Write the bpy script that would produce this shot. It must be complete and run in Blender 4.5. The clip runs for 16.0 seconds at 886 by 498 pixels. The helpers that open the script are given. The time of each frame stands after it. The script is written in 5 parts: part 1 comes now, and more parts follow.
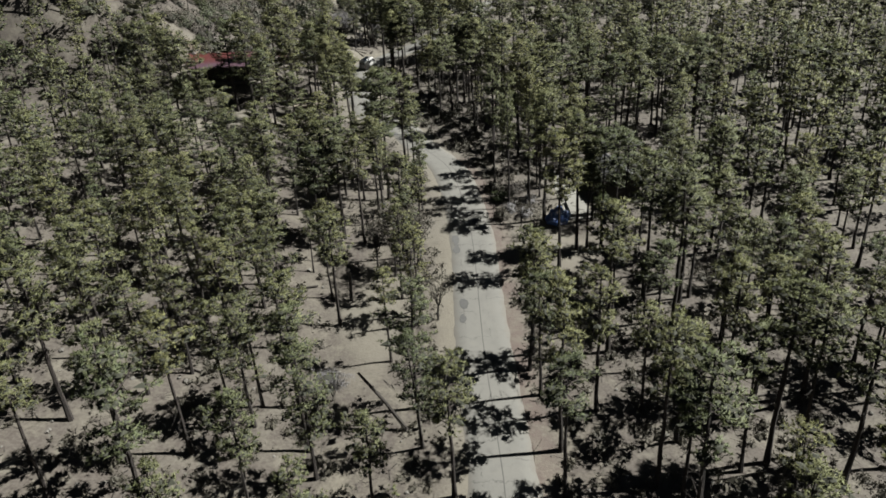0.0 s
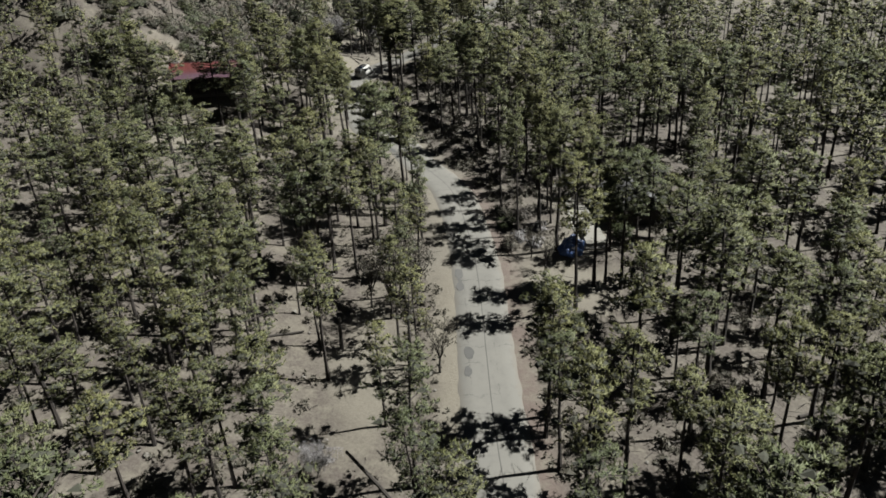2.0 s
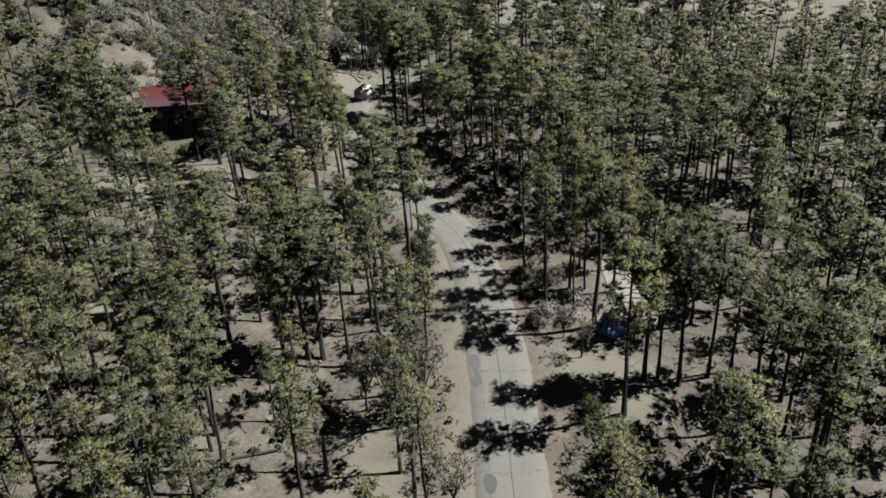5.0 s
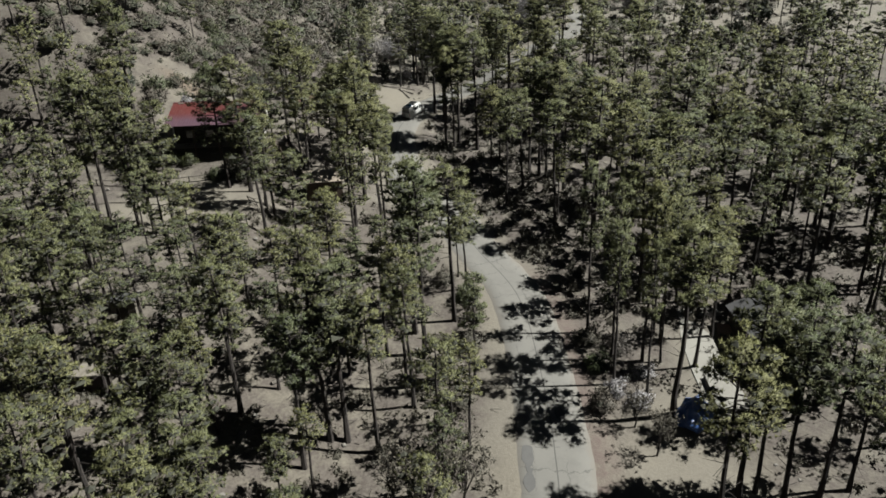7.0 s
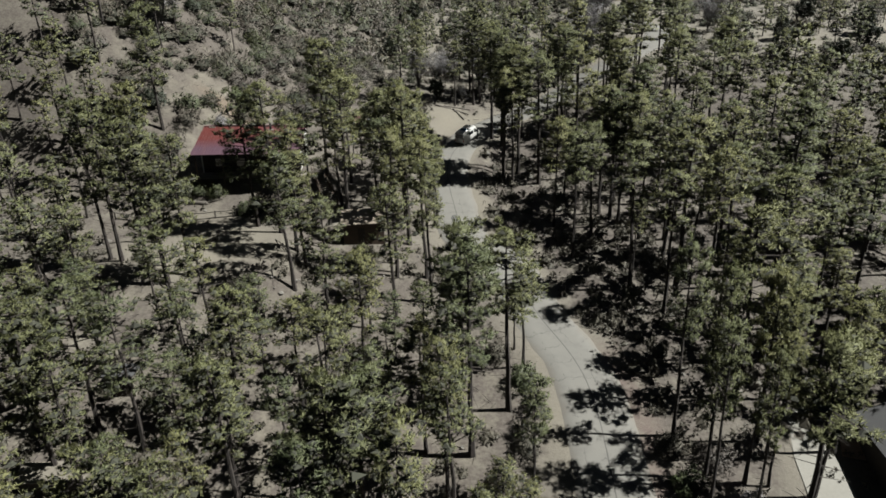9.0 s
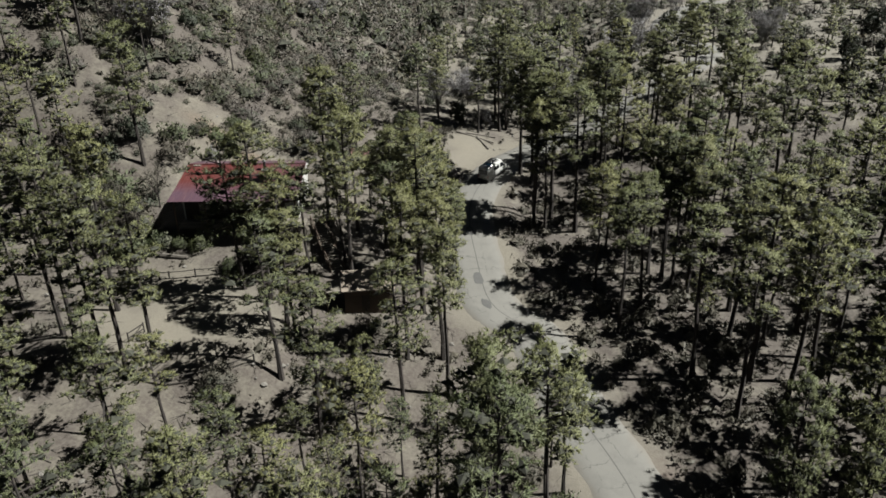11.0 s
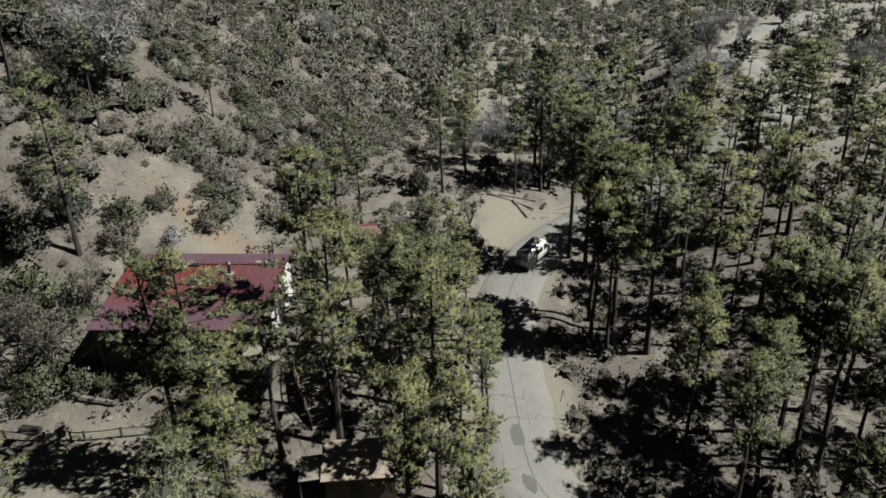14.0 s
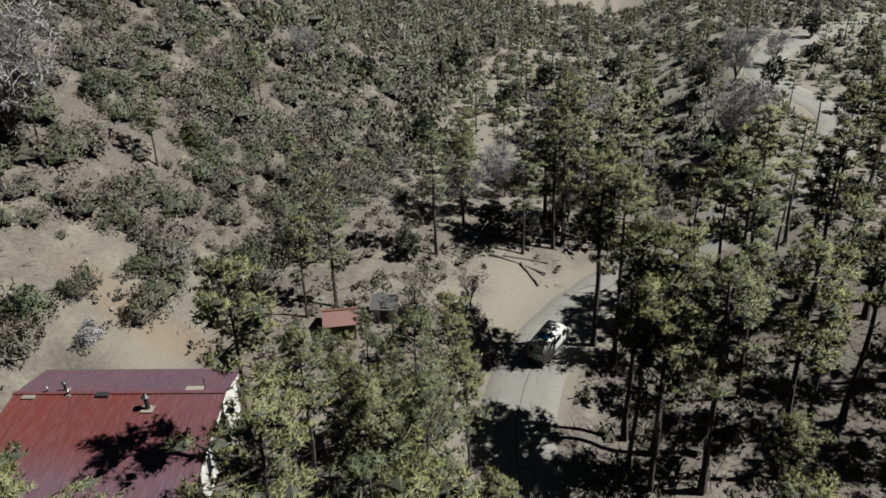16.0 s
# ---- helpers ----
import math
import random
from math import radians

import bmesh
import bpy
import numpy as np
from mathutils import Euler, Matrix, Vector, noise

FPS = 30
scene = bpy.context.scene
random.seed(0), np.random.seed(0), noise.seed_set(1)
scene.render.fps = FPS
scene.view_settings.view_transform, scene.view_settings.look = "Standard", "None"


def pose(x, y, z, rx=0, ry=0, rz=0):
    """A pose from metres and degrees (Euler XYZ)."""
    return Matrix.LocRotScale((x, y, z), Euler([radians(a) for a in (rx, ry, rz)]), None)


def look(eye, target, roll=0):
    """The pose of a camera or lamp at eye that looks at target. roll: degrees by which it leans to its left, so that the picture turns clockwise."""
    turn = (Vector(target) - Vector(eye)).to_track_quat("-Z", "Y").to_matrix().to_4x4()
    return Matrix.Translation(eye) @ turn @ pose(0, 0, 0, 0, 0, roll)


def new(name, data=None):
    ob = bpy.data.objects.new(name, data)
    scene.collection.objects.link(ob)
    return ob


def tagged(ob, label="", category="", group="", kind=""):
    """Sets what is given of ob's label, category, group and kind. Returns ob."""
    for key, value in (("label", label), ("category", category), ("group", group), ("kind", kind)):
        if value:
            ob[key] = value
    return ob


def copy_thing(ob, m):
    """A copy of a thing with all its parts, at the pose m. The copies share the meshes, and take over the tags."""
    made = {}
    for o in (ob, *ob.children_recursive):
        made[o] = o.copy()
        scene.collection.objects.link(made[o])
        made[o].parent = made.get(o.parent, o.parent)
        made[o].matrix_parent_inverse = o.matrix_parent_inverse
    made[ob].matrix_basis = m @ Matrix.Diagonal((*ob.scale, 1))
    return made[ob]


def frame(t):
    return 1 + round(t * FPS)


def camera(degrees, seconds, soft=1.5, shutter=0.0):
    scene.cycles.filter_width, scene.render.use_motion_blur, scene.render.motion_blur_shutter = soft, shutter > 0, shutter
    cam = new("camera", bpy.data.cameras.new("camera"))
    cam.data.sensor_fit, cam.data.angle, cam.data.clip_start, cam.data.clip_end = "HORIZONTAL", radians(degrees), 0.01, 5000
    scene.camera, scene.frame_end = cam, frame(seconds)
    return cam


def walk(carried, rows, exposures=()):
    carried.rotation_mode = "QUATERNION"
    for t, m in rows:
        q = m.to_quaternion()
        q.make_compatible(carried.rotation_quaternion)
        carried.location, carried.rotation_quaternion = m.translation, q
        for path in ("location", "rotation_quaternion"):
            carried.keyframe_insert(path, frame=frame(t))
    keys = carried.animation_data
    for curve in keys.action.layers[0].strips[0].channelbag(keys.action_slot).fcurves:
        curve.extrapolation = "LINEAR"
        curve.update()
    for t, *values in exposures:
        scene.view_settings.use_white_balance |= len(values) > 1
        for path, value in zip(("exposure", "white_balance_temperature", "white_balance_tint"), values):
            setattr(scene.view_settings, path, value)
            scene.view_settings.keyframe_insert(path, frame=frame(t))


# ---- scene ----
cam = camera(68.6, 16.0, soft=1.65)
METRES, EYE, TILT, LEAN, TURN = 120.0, 50.0, -26.0, 0.0, 0.0
ROWS = [
    (0.0, 0.0, 0.0, 0.0, 0.0, 0.0, -0.0),
    (0.5, 0.0005, 0.02, 0.0093, 0.0, 0.0, 0.01),
    (1.0, 0.0001, 0.0411, 0.0195, -0.01, 0.01, -0.0),
    (1.5, -0.0006, 0.0632, 0.0304, -0.0, -0.01, 0.02),
    (2.0, -0.0024, 0.085, 0.0412, -0.02, -0.0, 0.04),
    (2.5, -0.0044, 0.1085, 0.0519, -0.04, 0.01, 0.03),
    (3.0, -0.0055, 0.1322, 0.0633, 0.0, 0.01, 0.07),
    (3.5, -0.0071, 0.1568, 0.0753, 0.01, 0.02, 0.03),
    (4.0, -0.0081, 0.1808, 0.089, 0.13, 0.03, -0.06),
    (6.5, -0.0136, 0.3025, 0.1558, 2.9, 0.24, -1.6),
    (7.0, -0.0157, 0.3274, 0.1687, 4.6, 0.21, -2.46),
    (7.5, -0.0194, 0.3531, 0.1829, 5.91, 0.18, -3.12),
    (8.0, -0.0238, 0.3792, 0.1979, 7.03, 0.11, -3.7),
    (8.5, -0.0291, 0.406, 0.2135, 8.15, 0.02, -4.29),
    (9.0, -0.035, 0.4337, 0.2292, 8.83, -0.03, -4.65),
    (11.5, -0.0687, 0.5808, 0.3121, 10.81, -0.12, -5.81),
    (12.0, -0.0763, 0.6112, 0.3299, 11.19, -0.14, -6.04),
    (12.5, -0.0843, 0.642, 0.3474, 11.52, -0.15, -6.18),
    (13.0, -0.0928, 0.6725, 0.3651, 11.8, -0.18, -6.35),
    (13.5, -0.1016, 0.7035, 0.3827, 12.16, -0.19, -6.54),
    (14.0, -0.1105, 0.7346, 0.4012, 12.5, -0.23, -6.69),
    (14.5, -0.1199, 0.7654, 0.4193, 12.52, -0.23, -6.75),
    (15.0, -0.1284, 0.7968, 0.4369, 12.44, -0.22, -6.69),
    (15.5, -0.1377, 0.8309, 0.4558, 12.35, -0.23, -6.63),
    (16.0, -0.1464, 0.8633, 0.4745, 12.08, -0.21, -6.46),
]
walk(cam, [(t, pose(0, 0, EYE, TILT, LEAN, TURN) @ pose(METRES * x, METRES * y, METRES * z, 90 + pitch, roll, yaw)) for t, x, y, z, yaw, pitch, roll in ROWS])

# ---------------------------------------------------------------- sky, sun, exposure
SUN_AZ, SUN_EL = radians(13), radians(54)      # from +x towards +y
world = bpy.data.worlds.new("sky")
scene.world = world
world.use_nodes = True
wn = world.node_tree
sky = wn.nodes.new("ShaderNodeTexSky")
sky.sky_type, sky.sun_disc = "NISHITA", False
sky.sun_elevation, sky.sun_rotation = SUN_EL, radians(90) - SUN_AZ
sky.altitude = 1700
wn.nodes["Background"].inputs["Strength"].default_value = 0.0045
wn.links.new(sky.outputs[0], wn.nodes["Background"].inputs["Color"])
sun = new("sun", bpy.data.lights.new("sun", "SUN"))
sun.data.energy, sun.data.angle, sun.data.color = 5.0, radians(0.55), (0.98, 0.98, 0.92)
sun.matrix_basis = look((math.cos(SUN_AZ) * math.cos(SUN_EL) * 300, math.sin(SUN_AZ) * math.cos(SUN_EL) * 300, math.sin(SUN_EL) * 300), (0, 0, 0))
scene.view_settings.exposure = 1.68

# ---------------------------------------------------------------- terrain and road line
def ramp(a, b, x):
    t = np.clip((np.asarray(x, float) - a) / (b - a), 0.0, 1.0)
    return t * t * (3 - 2 * t)


ROAD = np.array([(8.5, -60), (7.0, 0), (5.9, 46), (5.0, 66), (4.6, 90), (3.4, 104), (0.9, 117), (-4.6, 127), (-9.3, 137),
                 (-15.2, 142), (-18.7, 151.5), (-21.0, 160), (-21.6, 166.5), (-20.6, 173.5), (-18.0, 181), (-13.5, 188.5),
                 (-6.0, 195), (3.0, 202), (11.0, 211), (17.0, 222), (19.0, 232),
                 (16.5, 241), (13.5, 249), (12.8, 258), (15.5, 269), (20.5, 280), (30.0, 294), (42.0, 307), (60.0, 320), (95.0, 335)], float)


def smooth_line(points, step=1.0):
    """A rounded line through the points, by Catmull and Rom."""
    p = np.vstack([2 * points[0] - points[1], points, 2 * points[-1] - points[-2]])
    out = []
    for i in range(1, len(p) - 2):
        n = max(2, int(np.linalg.norm(p[i + 1] - p[i]) / step))
        t = np.linspace(0, 1, n, endpoint=False)[:, None]
        out.append(0.5 * (2 * p[i] + (p[i + 1] - p[i - 1]) * t + (2 * p[i - 1] - 5 * p[i] + 4 * p[i + 1] - p[i + 2]) * t**2
                          + (3 * p[i] - p[i - 1] - 3 * p[i + 1] + p[i + 2]) * t**3))
    return np.vstack(out + [points[-1:]])


ROADLINE = smooth_line(ROAD)


def slope_only(x, y):
    x, y = np.asarray(x, float), np.asarray(y, float)
    z = np.where(y < 50, 2.2 + 0.05 * (y - 50), 2.2 + 0.118 * (y - 50)) - 0.035 * np.maximum(0, y - 185)
    z = z - 0.03 * np.maximum(0, y - 280)
    left = np.maximum(0, -14 - x)
    far = ramp(90, 125, y)
    z = z + 0.16 * np.minimum(left, 60) * (1 - far) + 0.16 * np.minimum(left, 32) * far * (1 - 0.5 * ramp(180, 230, y))
    z = z + 9.0 * ramp(-16, 14, x) * ramp(158, 205, y) + 0.05 * np.maximum(0, x - 20) * ramp(60, 120, y)
    h = np.maximum(0, -51 - 0.3 * np.maximum(0, 150 - y) - x)
    hill = 0.74 * h * h / (h + 5) * ramp(132, 166, y) * (1 - 0.75 * ramp(232, 285, y))
    hill = np.where(hill > 28, 28 + 0.4 * (hill - 28), hill)
    return z + hill


def road_near(x, y):
    """Distance from the road's middle, and the height of the road there."""
    x, y = np.asarray(x, float).ravel(), np.asarray(y, float).ravel()
    if x.size < 500:
        at = ((x[:, None] - ROADLINE[:, 0]) ** 2 + (y[:, None] - ROADLINE[:, 1]) ** 2).argmin(1)
    else:
        best, at = np.full(x.shape, 1e9), np.zeros(x.shape, int)
        for i, (a, b) in enumerate(ROADLINE):
            d = (x - a) ** 2 + (y - b) ** 2
            closer = d < best
            best[closer], at[closer] = d[closer], i
    off = np.column_stack([x, y]) - ROADLINE[at]
    along = np.clip((off * ROADWAY[at]).sum(1), -0.6, 0.6)
    return np.hypot(*off.T), ROADZ[at] + along * np.gradient(ROADZ)[at]


ROADWAY = np.gradient(ROADLINE, axis=0)
ROADWAY /= np.linalg.norm(ROADWAY, axis=1, keepdims=True)
ROADZ = slope_only(ROADLINE[:, 0], ROADLINE[:, 1])
ROADZ = np.convolve(np.pad(ROADZ, 8, mode="edge"), np.ones(17) / 17, "valid")


def pad(x, y, z, cx, cy, hx, hy, turn, height, soft):
    """Levels a turned rectangle of ground at a height, with soft metres of bank round it."""
    c, s = math.cos(turn), math.sin(turn)
    u, v = (x - cx) * c + (y - cy) * s, -(x - cx) * s + (y - cy) * c
    out = np.hypot(np.maximum(0, abs(u) - hx), np.maximum(0, abs(v) - hy))
    k = 1 - ramp(0, soft, out)
    return z * (1 - k) + height * k


def ground(x, y):
    x, y = np.asarray(x, float), np.asarray(y, float)
    shape = x.shape
    x, y = x.ravel(), y.ravel()
    z = slope_only(x, y)
    z = pad(x, y, z, -47.0, 127.0, 9.0, 6.5, 0.17, 16.6, 6.0)
    z = pad(x, y, z, -48.3, 149.6, 9.5, 7.0, 0.26, 20.4, 3.0)
    z = pad(x, y, z, 15.0, 88.0, 4.5, 5.0, 0.0, 6.8, 5.0)
    d, rz = road_near(x, y)
    k = 1 - ramp(4.2, 9.0, d)
    z = z * (1 - k) + rz * k
    return z.reshape(shape)


# ---------------------------------------------------------------- materials
class Paint:
    """A node material with a few short ways to lay noise over a colour."""

    def __init__(self, name, rough=0.8, metal=0.0):
        self.mat = bpy.data.materials.new(name)
        self.mat.use_nodes = True
        self.tree = self.mat.node_tree
        self.bsdf = self.tree.nodes["Principled BSDF"]
        self.bsdf.inputs["Roughness"].default_value = rough
        self.bsdf.inputs["Metallic"].default_value = metal
        self.coord = self.tree.nodes.new("ShaderNodeTexCoord").outputs["Object"]

    def node(self, kind, **sets):
        n = self.tree.nodes.new(kind)
        for k, v in sets.items():
            n.inputs[k.replace("_", " ")].default_value = v
        return n

    def link(self, a, b):
        self.tree.links.new(a, b)

    def noise(self, scale, detail=5.0, rough=0.6, stretch=None, vector=None):
        n = self.node("ShaderNodeTexNoise", Scale=scale, Detail=detail, Roughness=rough)
        v = vector or self.coord
        if stretch:
            m = self.node("ShaderNodeMapping")
            m.inputs["Scale"].default_value = stretch
            self.link(v, m.inputs["Vector"])
            v = m.outputs[0]
        self.link(v, n.inputs["Vector"])
        return n.outputs["Fac"]

    def steps(self, fac, low, high):
        r = self.node("ShaderNodeMapRange", From_Min=low, From_Max=high)
        self.link(fac, r.inputs["Value"])
        return r.outputs[0]

    def math(self, op, a, b):
        n = self.node("ShaderNodeMath")
        n.operation = op
        for i, v in enumerate((a, b)):
            if isinstance(v, (int, float)):
                n.inputs[i].default_value = v
            else:
                self.link(v, n.inputs[i])
        return n.outputs[0]

    def mix(self, fac, a, b, blend="MIX"):
        n = self.tree.nodes.new("ShaderNodeMix")
        n.data_type, n.blend_type = "RGBA", blend
        for s, v in ((n.inputs[0], fac), (n.inputs[6], a), (n.inputs[7], b)):
            if isinstance(v, (int, float)):
                s.default_value = v
            elif isinstance(v, tuple):
                s.default_value = (*v, 1.0)
            else:
                self.link(v, s)
        return n.outputs[2]

    def attr(self, name):
        n = self.tree.nodes.new("ShaderNodeAttribute")
        n.attribute_name = name
        return n.outputs["Fac"]

    def per_object(self):
        return self.tree.nodes.new("ShaderNodeObjectInfo").outputs["Random"]

    def per_island(self):
        return self.tree.nodes.new("ShaderNodeNewGeometry").outputs["Random Per Island"]

    def bump(self, fac, strength, distance=0.05):
        n = self.node("ShaderNodeBump", Strength=strength, Distance=distance)
        self.link(fac, n.inputs["Height"])
        self.link(n.outputs[0], self.bsdf.inputs["Normal"])

    def done(self, colour):
        if isinstance(colour, tuple):
            self.bsdf.inputs["Base Color"].default_value = (*colour, 1)
        else:
            self.link(colour, self.bsdf.inputs["Base Color"])
        return self.mat


def plain(name, a, b, scale=3.0, rough=0.75, metal=0.0, bump=0.2, stretch=None, vary=True):
    p = Paint(name, rough, metal)
    n1, n2 = p.noise(scale, stretch=stretch), p.noise(scale * 9, stretch=stretch)
    c = p.mix(p.steps(n1, 0.3, 0.7), a, b)
    c = p.mix(p.math("MULTIPLY", p.steps(n2, 0.35, 0.75), 0.45), c, tuple(v * 0.55 for v in a))
    if vary:
        c = p.mix(p.math("MULTIPLY", p.per_object(), 0.35), c, tuple(min(1, v * 1.35) for v in b))
    p.bump(n2, bump, 0.02)
    return p.done(c)


def leafy(name, dark, light, odd, translucency=0.1, gaps=0.35, third=None):
    """Foliage: differs from blade to blade, clump to clump and tree to tree."""
    p = Paint(name, 0.65)
    tone = p.math("FRACT", p.math("ADD", p.per_object(), p.attr("tone")), 0.0)
    c = p.mix(tone, dark, light)
    if third:
        c = p.mix(p.steps(tone, 0.66, 0.8), c, third)
    c = p.mix(p.math("MULTIPLY", p.steps(p.noise(0.45, 3.0), 0.4, 0.7), 0.55), c, odd)
    c = p.mix(p.math("MULTIPLY", p.steps(p.noise(5.0, 4.0, 0.7), 0.45, 0.65), gaps), c, tuple(v * 0.45 for v in dark))
    c = p.mix(p.math("MULTIPLY", p.per_island(), 0.18), c, tuple(v * 0.5 for v in dark))
    p.bsdf.inputs["Specular IOR Level"].default_value = 0.25
    t = p.node("ShaderNodeBsdfTranslucent")
    p.link(p.mix(0.5, c, (0.066, 0.072, 0.028)) if translucency > 0.14 else c, t.inputs["Color"])
    m = p.node("ShaderNodeMixShader")
    m.inputs[0].default_value = translucency
    out = [n for n in p.tree.nodes if n.bl_idname == "ShaderNodeOutputMaterial"][0]
    p.link(p.bsdf.outputs[0], m.inputs[1])
    p.link(t.outputs[0], m.inputs[2])
    p.link(m.outputs[0], out.inputs["Surface"])
    return p.done(c)


def earth():
    p = Paint("dry_earth", 0.95)
    wide, mid, fine = p.noise(0.05, 4), p.noise(0.35, 6, 0.65), p.noise(3.0, 8, 0.7)
    sand = p.mix(p.steps(wide, 0.35, 0.65), (0.089, 0.080, 0.063), (0.074, 0.067, 0.055))
    sand = p.mix(p.math("MULTIPLY", p.steps(fine, 0.45, 0.7), 0.35), sand, (0.043, 0.036, 0.028))
    needles = p.mix(p.steps(mid, 0.4, 0.65), (0.038, 0.032, 0.027), (0.058, 0.050, 0.043))
    needles = p.mix(p.math("MULTIPLY", p.steps(fine, 0.38, 0.6), 0.7), needles, (0.024, 0.018, 0.014))
    lit = p.math("MULTIPLY", p.attr("litter"), p.steps(p.math("ADD", mid, p.math("MULTIPLY", fine, 0.3)), 0.46, 0.72))
    c = p.mix(lit, sand, needles)
    c = p.mix(p.math("MULTIPLY", p.attr("red"), 0.45), c, (0.078, 0.050, 0.030))
    c = p.mix(p.math("MULTIPLY", p.attr("shoulder"), p.steps(p.math("ADD", mid, p.math("MULTIPLY", fine, 0.4)), 0.5, 0.75)), c, (0.057, 0.043, 0.037))
    p.bump(p.math("ADD", fine, mid), 0.55, 0.15)
    return p.done(c)


def asphalt():
    p = Paint("bleached_asphalt", 0.9)
    uv = p.tree.nodes.new("ShaderNodeUVMap").outputs[0]
    wide, mid, fine = p.noise(0.16, 4), p.noise(0.8, 5), p.noise(14, 6, 0.7)
    c = p.mix(p.steps(wide, 0.3, 0.7), (0.086, 0.083, 0.075), (0.074, 0.072, 0.066))
    c = p.mix(p.math("MULTIPLY", p.steps(mid, 0.5, 0.72), 0.4), c, (0.050, 0.048, 0.045))
    c = p.mix(p.math("MULTIPLY", p.steps(fine, 0.45, 0.75), 0.25), c, (0.034, 0.032, 0.030))
    sep = p.tree.nodes.new("ShaderNodeSeparateXYZ")
    p.link(uv, sep.inputs[0])
    u, v = sep.outputs[0], sep.outputs[1]
    wob, wild = p.noise(0.55, 4, 0.65, vector=uv), p.noise(0.23, 2, vector=uv)
    bend = p.math("MULTIPLY", p.math("SUBTRACT", wob, 0.5), 2.6)

    def crack(along, every, thin, gate):
        """Wavering sealed cracks, one about every so many metres."""
        f = p.math("FRACT", p.math("DIVIDE", along, every), 0.0)
        near = p.math("MULTIPLY", p.math("ABSOLUTE", p.math("SUBTRACT", f, 0.5), 0.0), every)
        return p.math("MULTIPLY", p.math("SUBTRACT", 1.0, p.steps(near, thin * 0.5, thin)), gate)

    cross = crack(p.math("ADD", v, bend), 2.7, 0.075, p.steps(wild, 0.46, 0.54))
    wander = crack(p.math("ADD", p.math("ADD", u, p.math("MULTIPLY", bend, 0.7)), 0.4), 3.1, 0.06, p.steps(wob, 0.5, 0.56))
    seam = p.math("SUBTRACT", 1.0, p.steps(p.math("ABSOLUTE", p.math("ADD", u, p.math("MULTIPLY", p.math("SUBTRACT", wide, 0.5), 0.25)), 0.0), 0.03, 0.09))
    lines = p.math("MULTIPLY", p.math("MAXIMUM", p.math("MULTIPLY", p.math("MAXIMUM", cross, wander), 0.75), seam), 0.72)
    c = p.mix(lines, c, (0.020, 0.019, 0.018))
    rim = p.steps(p.math("ADD", p.math("ABSOLUTE", u, 0.0), p.math("MULTIPLY", p.math("ADD", mid, p.math("MULTIPLY", fine, 0.5)), 1.6)), 4.0, 4.7)
    c = p.mix(rim, c, (0.074, 0.068, 0.059))
    p.bump(p.math("SUBTRACT", fine, lines), 0.4, 0.02)
    return p.done(c)


def bark():
    p = Paint("pine_bark", 0.95)
    n1, n2 = p.noise(2.0, 6, 0.7, (1, 1, 0.25)), p.noise(9.0, 5, 0.7, (1, 1, 0.3))
    c = p.mix(p.steps(n1, 0.35, 0.65), (0.011, 0.009, 0.007), (0.025, 0.018, 0.015))
    c = p.mix(p.math("MULTIPLY", p.steps(n2, 0.45, 0.6), 0.7), c, (0.006, 0.004, 0.004))
    p.bump(n2, 0.8, 0.05)
    return p.done(c)


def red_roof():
    """Faded red sheet metal; mauve along the porch and over the ridge is painted sky reflection."""
    p = Paint("faded_red_sky_sheen", 0.36)
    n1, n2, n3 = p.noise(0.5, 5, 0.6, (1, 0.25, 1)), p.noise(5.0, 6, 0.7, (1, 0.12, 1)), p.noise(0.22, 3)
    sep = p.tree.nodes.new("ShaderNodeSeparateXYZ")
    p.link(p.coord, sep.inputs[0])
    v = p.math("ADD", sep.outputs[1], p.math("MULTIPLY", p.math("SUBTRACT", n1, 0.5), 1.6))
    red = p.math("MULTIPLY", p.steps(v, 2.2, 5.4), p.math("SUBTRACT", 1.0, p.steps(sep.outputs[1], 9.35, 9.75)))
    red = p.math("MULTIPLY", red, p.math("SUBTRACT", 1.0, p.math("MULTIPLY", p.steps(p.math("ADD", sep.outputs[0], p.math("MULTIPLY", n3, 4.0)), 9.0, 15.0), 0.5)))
    # mauve puts the mirrored sky into the base colour
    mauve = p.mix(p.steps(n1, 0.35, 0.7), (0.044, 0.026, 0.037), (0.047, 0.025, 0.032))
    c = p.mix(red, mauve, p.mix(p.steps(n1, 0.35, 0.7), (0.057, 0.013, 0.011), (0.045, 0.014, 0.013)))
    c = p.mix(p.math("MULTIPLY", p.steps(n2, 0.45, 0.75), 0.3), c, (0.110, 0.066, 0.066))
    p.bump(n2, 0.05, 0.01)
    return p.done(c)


EARTH, ASPHALT, BARK = earth(), asphalt(), bark()
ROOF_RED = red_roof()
NEEDLES = leafy("pine_needles", (0.066, 0.080, 0.041), (0.126, 0.125, 0.053), (0.110, 0.105, 0.056), 0.26, 0.10)
# near-black colour for lumps that paint the shade inside crowns and bushes
INNER_SHADE = plain("painted_inner_shade", (0.012, 0.013, 0.009), (0.022, 0.023, 0.014), 2.0, 0.95)
YOUNG = leafy("young_needles", (0.025, 0.033, 0.011), (0.039, 0.043, 0.017), (0.031, 0.033, 0.017), 0.22)
OAKLEAF = leafy("dry_oak_leaves", (0.042, 0.039, 0.030), (0.060, 0.053, 0.041), (0.047, 0.044, 0.034))
SCRUB = leafy("scrub_leaves", (0.045, 0.039, 0.036), (0.050, 0.046, 0.024), (0.062, 0.051, 0.046), 0.06, 0.2, (0.027, 0.037, 0.012))
